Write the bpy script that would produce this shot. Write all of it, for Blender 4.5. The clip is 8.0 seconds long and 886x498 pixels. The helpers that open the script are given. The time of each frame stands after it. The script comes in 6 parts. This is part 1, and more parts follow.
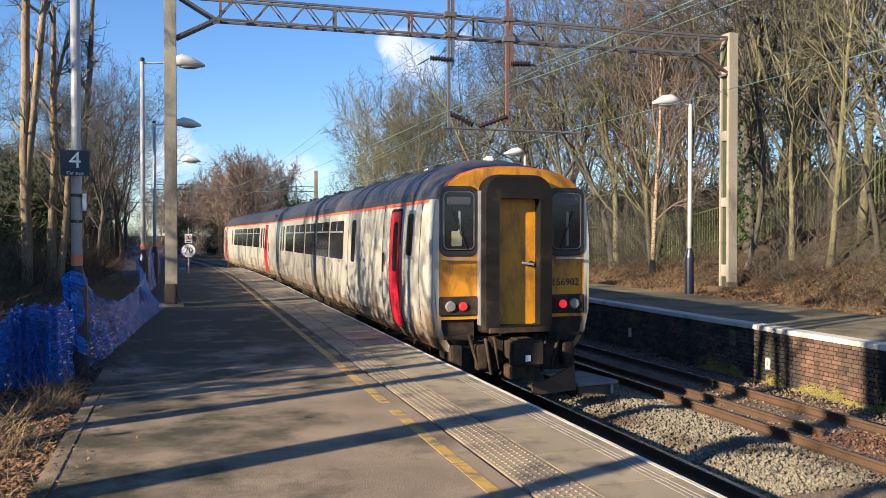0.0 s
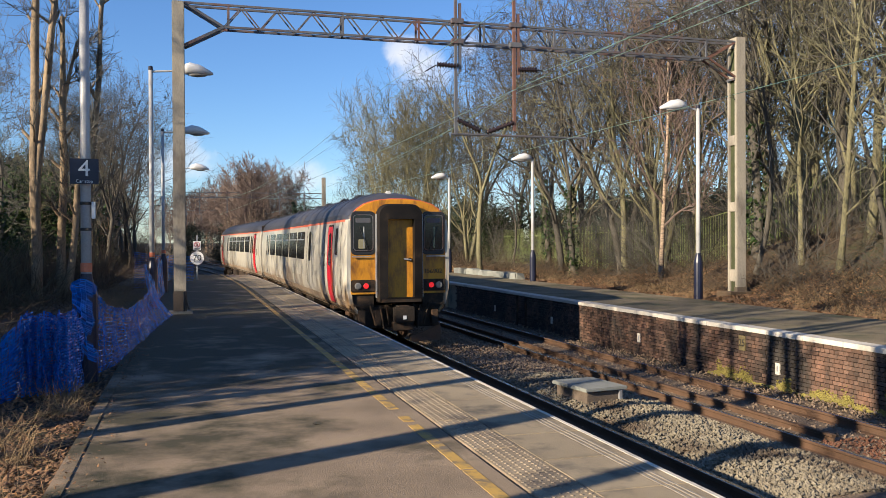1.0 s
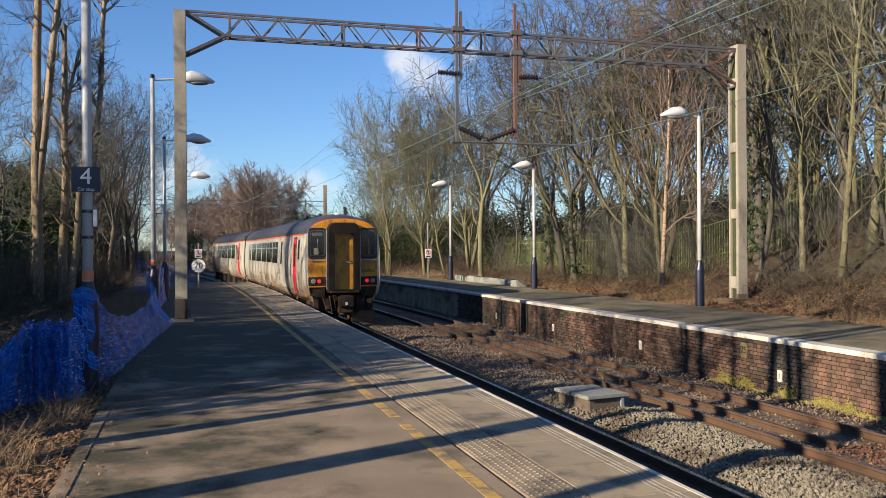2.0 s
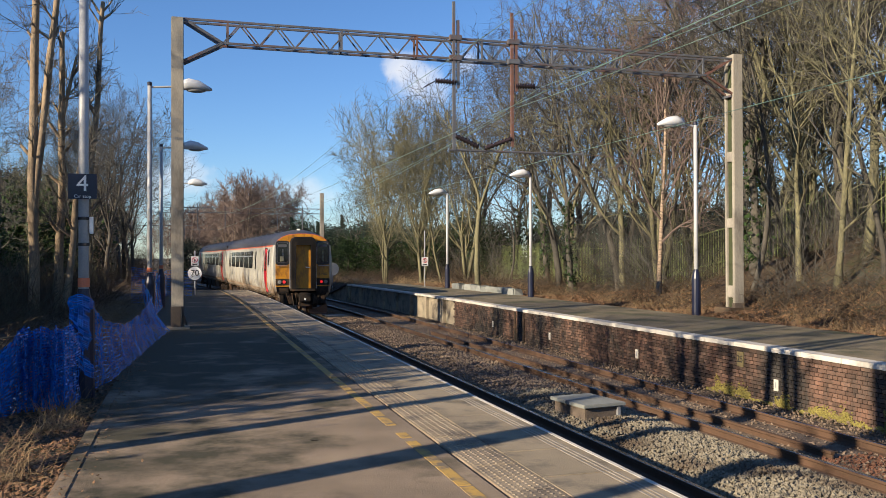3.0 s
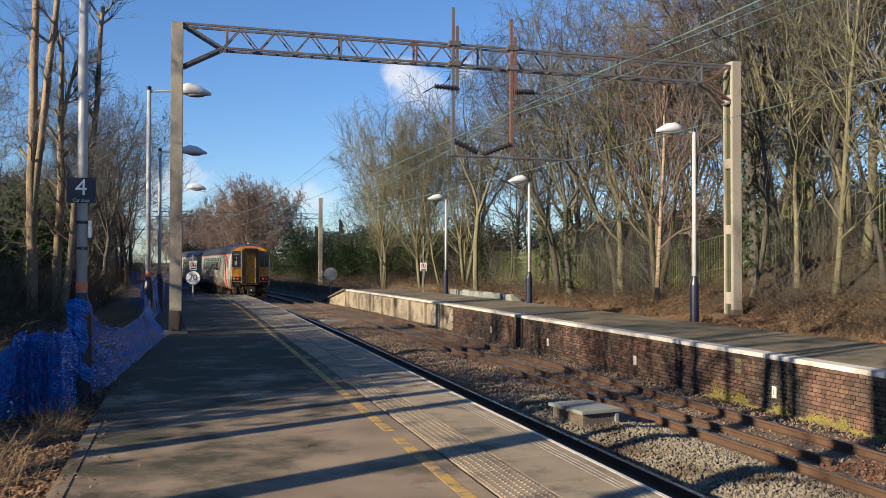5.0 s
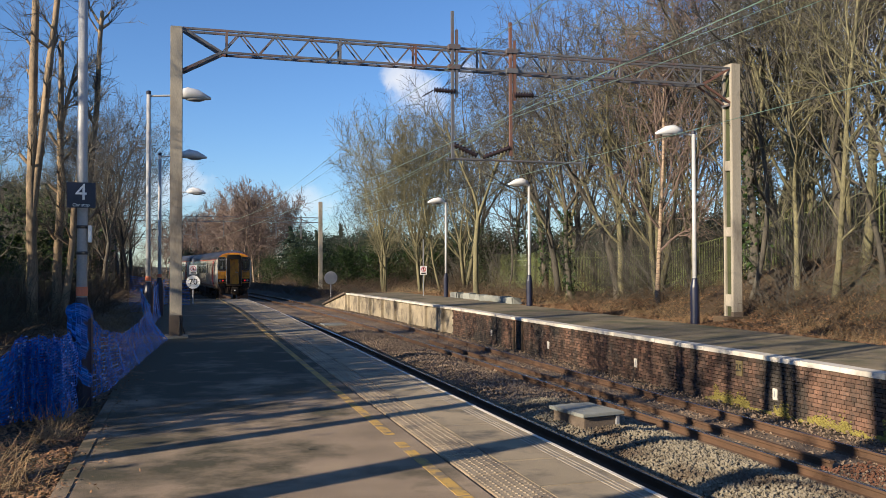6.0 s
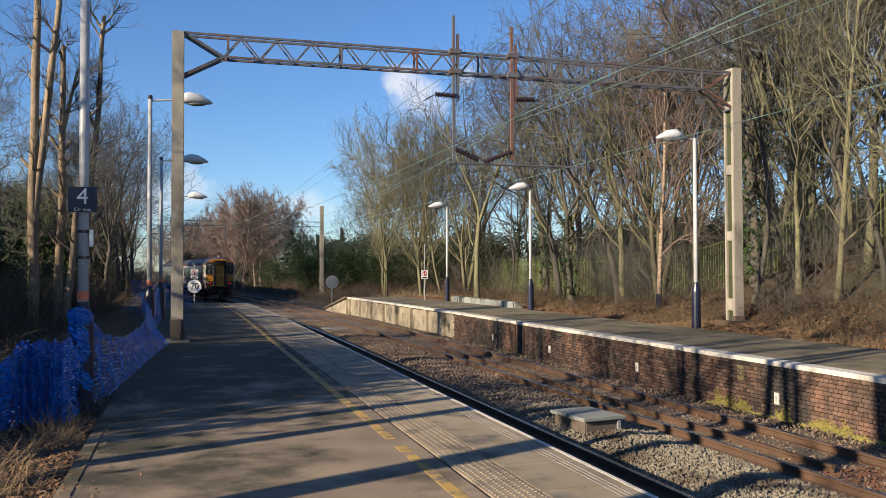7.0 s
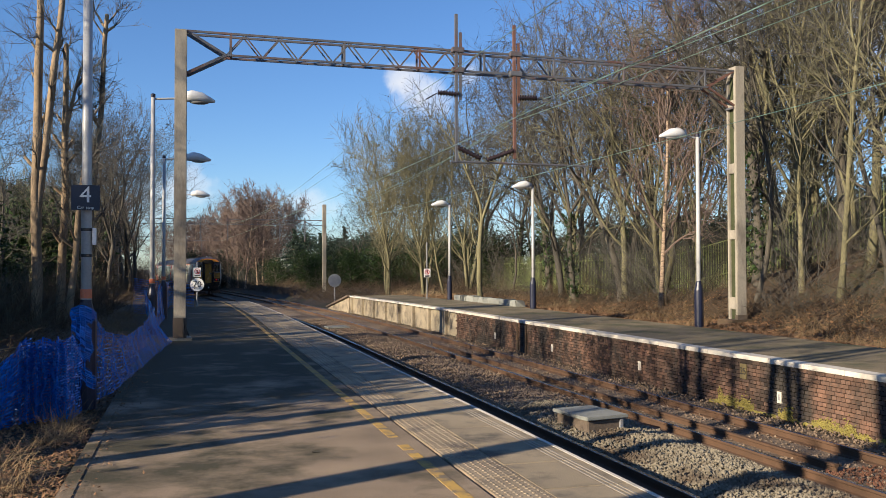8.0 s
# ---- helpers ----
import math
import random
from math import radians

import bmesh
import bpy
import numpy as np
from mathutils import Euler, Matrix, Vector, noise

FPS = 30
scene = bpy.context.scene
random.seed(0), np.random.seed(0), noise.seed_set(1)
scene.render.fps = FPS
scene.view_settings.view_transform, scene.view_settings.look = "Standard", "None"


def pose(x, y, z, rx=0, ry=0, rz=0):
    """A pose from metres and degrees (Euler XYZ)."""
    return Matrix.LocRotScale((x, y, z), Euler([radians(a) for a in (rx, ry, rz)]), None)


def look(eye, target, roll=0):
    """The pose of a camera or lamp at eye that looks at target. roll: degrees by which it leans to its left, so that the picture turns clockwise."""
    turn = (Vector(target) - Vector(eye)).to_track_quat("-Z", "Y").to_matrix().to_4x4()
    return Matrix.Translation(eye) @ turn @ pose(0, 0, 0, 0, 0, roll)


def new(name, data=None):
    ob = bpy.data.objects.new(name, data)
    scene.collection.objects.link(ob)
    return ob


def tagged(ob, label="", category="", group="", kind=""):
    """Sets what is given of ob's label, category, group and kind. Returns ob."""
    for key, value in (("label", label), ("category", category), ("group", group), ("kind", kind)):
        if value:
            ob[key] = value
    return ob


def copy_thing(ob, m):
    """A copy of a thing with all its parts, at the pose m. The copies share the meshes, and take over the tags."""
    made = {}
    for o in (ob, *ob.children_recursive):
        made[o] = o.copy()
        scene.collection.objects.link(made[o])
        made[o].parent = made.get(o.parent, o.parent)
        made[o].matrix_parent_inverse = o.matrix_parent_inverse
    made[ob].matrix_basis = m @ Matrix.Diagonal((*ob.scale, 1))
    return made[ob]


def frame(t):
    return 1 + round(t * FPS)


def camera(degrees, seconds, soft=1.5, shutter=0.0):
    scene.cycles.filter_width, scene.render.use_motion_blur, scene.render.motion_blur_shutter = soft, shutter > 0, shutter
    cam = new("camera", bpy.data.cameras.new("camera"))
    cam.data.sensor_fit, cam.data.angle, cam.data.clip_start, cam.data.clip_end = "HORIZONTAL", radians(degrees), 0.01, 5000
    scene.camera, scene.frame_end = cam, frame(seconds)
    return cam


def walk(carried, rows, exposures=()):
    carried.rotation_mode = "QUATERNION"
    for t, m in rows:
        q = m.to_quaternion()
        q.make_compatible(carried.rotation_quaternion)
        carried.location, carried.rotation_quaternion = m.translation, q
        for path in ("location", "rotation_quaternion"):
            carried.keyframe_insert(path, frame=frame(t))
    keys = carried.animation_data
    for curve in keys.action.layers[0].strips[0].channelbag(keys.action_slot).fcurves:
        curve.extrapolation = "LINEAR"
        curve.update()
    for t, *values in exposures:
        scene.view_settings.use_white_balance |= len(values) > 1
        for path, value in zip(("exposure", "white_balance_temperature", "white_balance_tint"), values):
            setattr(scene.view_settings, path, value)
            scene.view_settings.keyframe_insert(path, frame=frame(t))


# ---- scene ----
# -- camera: hand-held at head height on the platform, turning slightly --
cam = camera(54.92, 8.0, soft=0.8)
EYE = (-3.476, 0.0, 1.757)
TURNS = [  # seconds, turn to the right, tilt up, lean, in degrees
    (0.0, 17.068, -0.923, -0.02), (0.5, 16.641, -0.966, -0.121), (1.0, 16.538, -0.509, -0.296),
    (1.5, 16.422, -0.231, -0.404), (3.0, 16.679, 0.541, -0.205), (3.5, 16.621, 0.822, 0.028),
    (4.0, 16.599, 0.947, 0.16), (4.5, 16.717, 0.891, 0.158), (6.0, 16.776, 1.131, -0.191),
    (6.5, 16.73, 1.318, -0.183), (7.0, 16.696, 1.413, -0.199), (7.5, 16.558, 1.4, -0.168), (8.0, 16.528, 1.313, -0.154)]


def aim(turn, tilt, lean):
    a, b = radians(turn), radians(tilt)
    way = (math.sin(a) * math.cos(b), math.cos(a) * math.cos(b), math.sin(b))
    return look(EYE, [p + 10 * w for p, w in zip(EYE, way)], lean)


walk(cam, [(t, aim(a, b, c)) for t, a, b, c in TURNS],
     exposures=[(0.0, 1.33), (0.5, 1.33), (1.0, 1.11), (1.5, 1.03), (3.0, 1.0), (8.0, 1.0)])

# -- light: low winter sun from the left and a little behind, blue sky with thin cloud --
SUN_EL, SUN_AZ = 20.0, 248.0     # degrees; azimuth clockwise from +Y
world = bpy.data.worlds.new("sky")
scene.world = world
world.use_nodes = True
wn, wl = world.node_tree.nodes, world.node_tree.links
sky = wn.new("ShaderNodeTexSky")
sky.sky_type = 'NISHITA'
sky.sun_disc = False
sky.sun_elevation, sky.sun_rotation = radians(SUN_EL), radians(SUN_AZ)
sky.air_density, sky.dust_density, sky.ozone_density = 1.0, 0.05, 2.2
bg = wn["Background"]
bg.inputs["Strength"].default_value = 0.068
tc = wn.new("ShaderNodeTexCoord")
nz = wn.new("ShaderNodeTexNoise")
nz.inputs["Scale"].default_value, nz.inputs["Detail"].default_value, nz.inputs["Roughness"].default_value = 24.0, 8.0, 0.62
wl.new(tc.outputs["Generated"], nz.inputs["Vector"])
vivid = wn.new("ShaderNodeHueSaturation")
vivid.inputs["Saturation"].default_value = 1.05
azure = wn.new("ShaderNodeMix")
azure.data_type, azure.blend_type = 'RGBA', 'MULTIPLY'
azure.inputs["Factor"].default_value = 1.0
azure.inputs["B"].default_value = (0.73, 0.90, 1.20, 1)
wl.new(sky.outputs["Color"], azure.inputs["A"])
wl.new(azure.outputs["Result"], vivid.inputs["Color"])
tint = vivid.outputs["Color"]
# small fair-weather clouds: bearing, height above the horizon, size, density
for az, el, size, dense in ((13.2, 12.9, 0.016, 0.42), (13.9, 12.4, 0.020, 0.45), (14.6, 11.6, 0.024, 0.45), (15.6, 11.0, 0.026, 0.4), (18.4, 12.9, 0.016, 0.4), (0.4, 5.4, 0.028, 0.4), (-2.2, 4.6, 0.03, 0.35), (8.0, 4.2, 0.03, 0.4), (34, 14, 0.05, 0.4), (41.5, 16.5, 0.13, 0.5), (46, 21, 0.12, 0.45), (140, 25, 0.2, 0.6), (230, 35, 0.2, 0.4)):
    a_, e_ = radians(az), radians(el)
    far = wn.new("ShaderNodeVectorMath")
    far.operation = 'DISTANCE'
    far.inputs[1].default_value = (math.sin(a_) * math.cos(e_), math.cos(a_) * math.cos(e_), math.sin(e_))
    wl.new(tc.outputs["Generated"], far.inputs[0])
    rag = wn.new("ShaderNodeMath")
    rag.operation = 'MULTIPLY_ADD'
    rag.inputs[1].default_value = -size * 2.2
    wl.new(nz.outputs["Fac"], rag.inputs[0])
    wl.new(far.outputs["Value"], rag.inputs[2])
    edge = wn.new("ShaderNodeMapRange")
    edge.interpolation_type = 'SMOOTHSTEP'
    edge.inputs["From Min"].default_value, edge.inputs["From Max"].default_value = -size * 0.75, -size * 0.05
    edge.inputs["To Min"].default_value, edge.inputs["To Max"].default_value = dense, 0.0
    wl.new(rag.outputs[0], edge.inputs["Value"])
    mixc = wn.new("ShaderNodeMix")
    mixc.data_type = 'RGBA'
    mixc.inputs["B"].default_value = (7.0, 7.0, 7.2, 1)
    wl.new(edge.outputs["Result"], mixc.inputs["Factor"])
    wl.new(tint, mixc.inputs["A"])
    tint = mixc.outputs["Result"]
wl.new(tint, bg.inputs["Color"])
sun = new("sun", bpy.data.lights.new("sun", 'SUN'))
sun.data.energy, sun.data.angle, sun.data.color = 5.0, radians(0.5), (1.0, 0.84, 0.63)
ca, sa = math.cos(radians(SUN_EL)), math.sin(radians(SUN_EL))
sun.matrix_world = look((math.sin(radians(SUN_AZ)) * ca * 60, math.cos(radians(SUN_AZ)) * ca * 60, sa * 60), (0, 0, 0))


# -- materials --
def mat(name, c1, c2=None, rough=0.7, metal=0.0, scale=4.0, fine=60.0, bump=0.15, per=0.0, dirt=None, dirt_scale=1.0,
        dirt_cut=0.55, stretch=(1, 1, 1), emit=None, coat=0.0, bumpd=0.01, margin=(), laid=False, spec=0.5):
    """Two tones mixed by coarse and fine noise, a stain colour on top, fine relief; per: variation from piece to piece."""
    m = bpy.data.materials.new(name)
    m.use_nodes = True
    n, l = m.node_tree.nodes, m.node_tree.links
    b = n["Principled BSDF"]
    b.inputs["Roughness"].default_value, b.inputs["Metallic"].default_value = rough, metal
    b.inputs["Coat Weight"].default_value, b.inputs["Specular IOR Level"].default_value = coat, spec
    c2 = c2 or tuple(v * 0.75 for v in c1)
    co = n.new("ShaderNodeTexCoord")
    mapn = n.new("ShaderNodeMapping")
    mapn.inputs["Scale"].default_value = stretch
    place = n.new("ShaderNodeNewGeometry").outputs["Position"] if laid else co.outputs["Object"]   # laid: the pattern runs on from piece to piece
    l.new(place, mapn.inputs["Vector"])
    a = n.new("ShaderNodeTexNoise")
    a.inputs["Scale"].default_value, a.inputs["Detail"].default_value = scale, 5.0
    f = n.new("ShaderNodeTexNoise")
    f.inputs["Scale"].default_value, f.inputs["Detail"].default_value = fine, 3.0
    l.new(mapn.outputs["Vector"], a.inputs["Vector"])
    l.new(mapn.outputs["Vector"], f.inputs["Vector"])
    add = n.new("ShaderNodeMath")
    add.operation = 'ADD'
    l.new(a.outputs["Fac"], add.inputs[0])
    l.new(f.outputs["Fac"], add.inputs[1])
    r = n.new("ShaderNodeMapRange")
    r.inputs["From Min"].default_value, r.inputs["From Max"].default_value = 0.7, 1.3
    l.new(add.outputs[0], r.inputs["Value"])
    mx = n.new("ShaderNodeMix")
    mx.data_type = 'RGBA'
    mx.inputs["A"].default_value, mx.inputs["B"].default_value = (*c1, 1), (*c2, 1)
    l.new(r.outputs["Result"], mx.inputs["Factor"])
    out = mx.outputs["Result"]
    if dirt:
        d = n.new("ShaderNodeTexNoise")
        d.inputs["Scale"].default_value, d.inputs["Detail"].default_value, d.inputs["Roughness"].default_value = dirt_scale, 7.0, 0.65
        l.new(mapn.outputs["Vector"], d.inputs["Vector"])
        dr = n.new("ShaderNodeMapRange")
        dr.inputs["From Min"].default_value, dr.inputs["From Max"].default_value = dirt_cut - 0.06, dirt_cut + 0.1
        stain_shade = d.outputs["Fac"]
        for axis, near, end, amount in margin:      # a ramp along one axis thickens the stain: brake dust, moss, painted shade
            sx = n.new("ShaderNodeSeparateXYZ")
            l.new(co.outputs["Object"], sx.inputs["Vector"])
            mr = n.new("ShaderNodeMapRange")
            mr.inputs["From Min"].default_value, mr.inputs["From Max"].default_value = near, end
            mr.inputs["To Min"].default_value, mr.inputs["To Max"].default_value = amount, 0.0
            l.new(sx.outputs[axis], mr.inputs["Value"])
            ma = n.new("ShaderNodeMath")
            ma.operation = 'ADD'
            l.new(stain_shade, ma.inputs[0])
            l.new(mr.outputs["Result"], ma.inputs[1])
            stain_shade = ma.outputs[0]
        l.new(stain_shade, dr.inputs["Value"])
        dm = n.new("ShaderNodeMix")
        dm.data_type = 'RGBA'
        dm.inputs["B"].default_value = (*dirt, 1)
        l.new(dr.outputs["Result"], dm.inputs["Factor"])
        l.new(out, dm.inputs["A"])
        out = dm.outputs["Result"]
    if per:
        oi = n.new("ShaderNodeObjectInfo")
        ge = n.new("ShaderNodeNewGeometry")
        sm = n.new("ShaderNodeMath")
        sm.operation = 'ADD'
        l.new(oi.outputs["Random"], sm.inputs[0])
        l.new(ge.outputs["Random Per Island"], sm.inputs[1])
        pr = n.new("ShaderNodeMapRange")
        pr.inputs["From Max"].default_value = 2.0
        pr.inputs["To Min"].default_value, pr.inputs["To Max"].default_value = 1 - per, 1 + per
        l.new(sm.outputs[0], pr.inputs["Value"])
        hs = n.new("ShaderNodeHueSaturation")
        l.new(pr.outputs["Result"], hs.inputs["Value"])
        l.new(out, hs.inputs["Color"])
        out = hs.outputs["Color"]
    l.new(out, b.inputs["Base Color"])
    if bump:
        bp = n.new("ShaderNodeBump")
        bp.inputs["Strength"].default_value, bp.inputs["Distance"].default_value = bump, bumpd
        l.new(f.outputs["Fac"], bp.inputs["Height"])
        l.new(bp.outputs["Normal"], b.inputs["Normal"])
    if emit:
        b.inputs["Emission Color"].default_value, b.inputs["Emission Strength"].default_value = (*emit[:3], 1), emit[3]
    return m


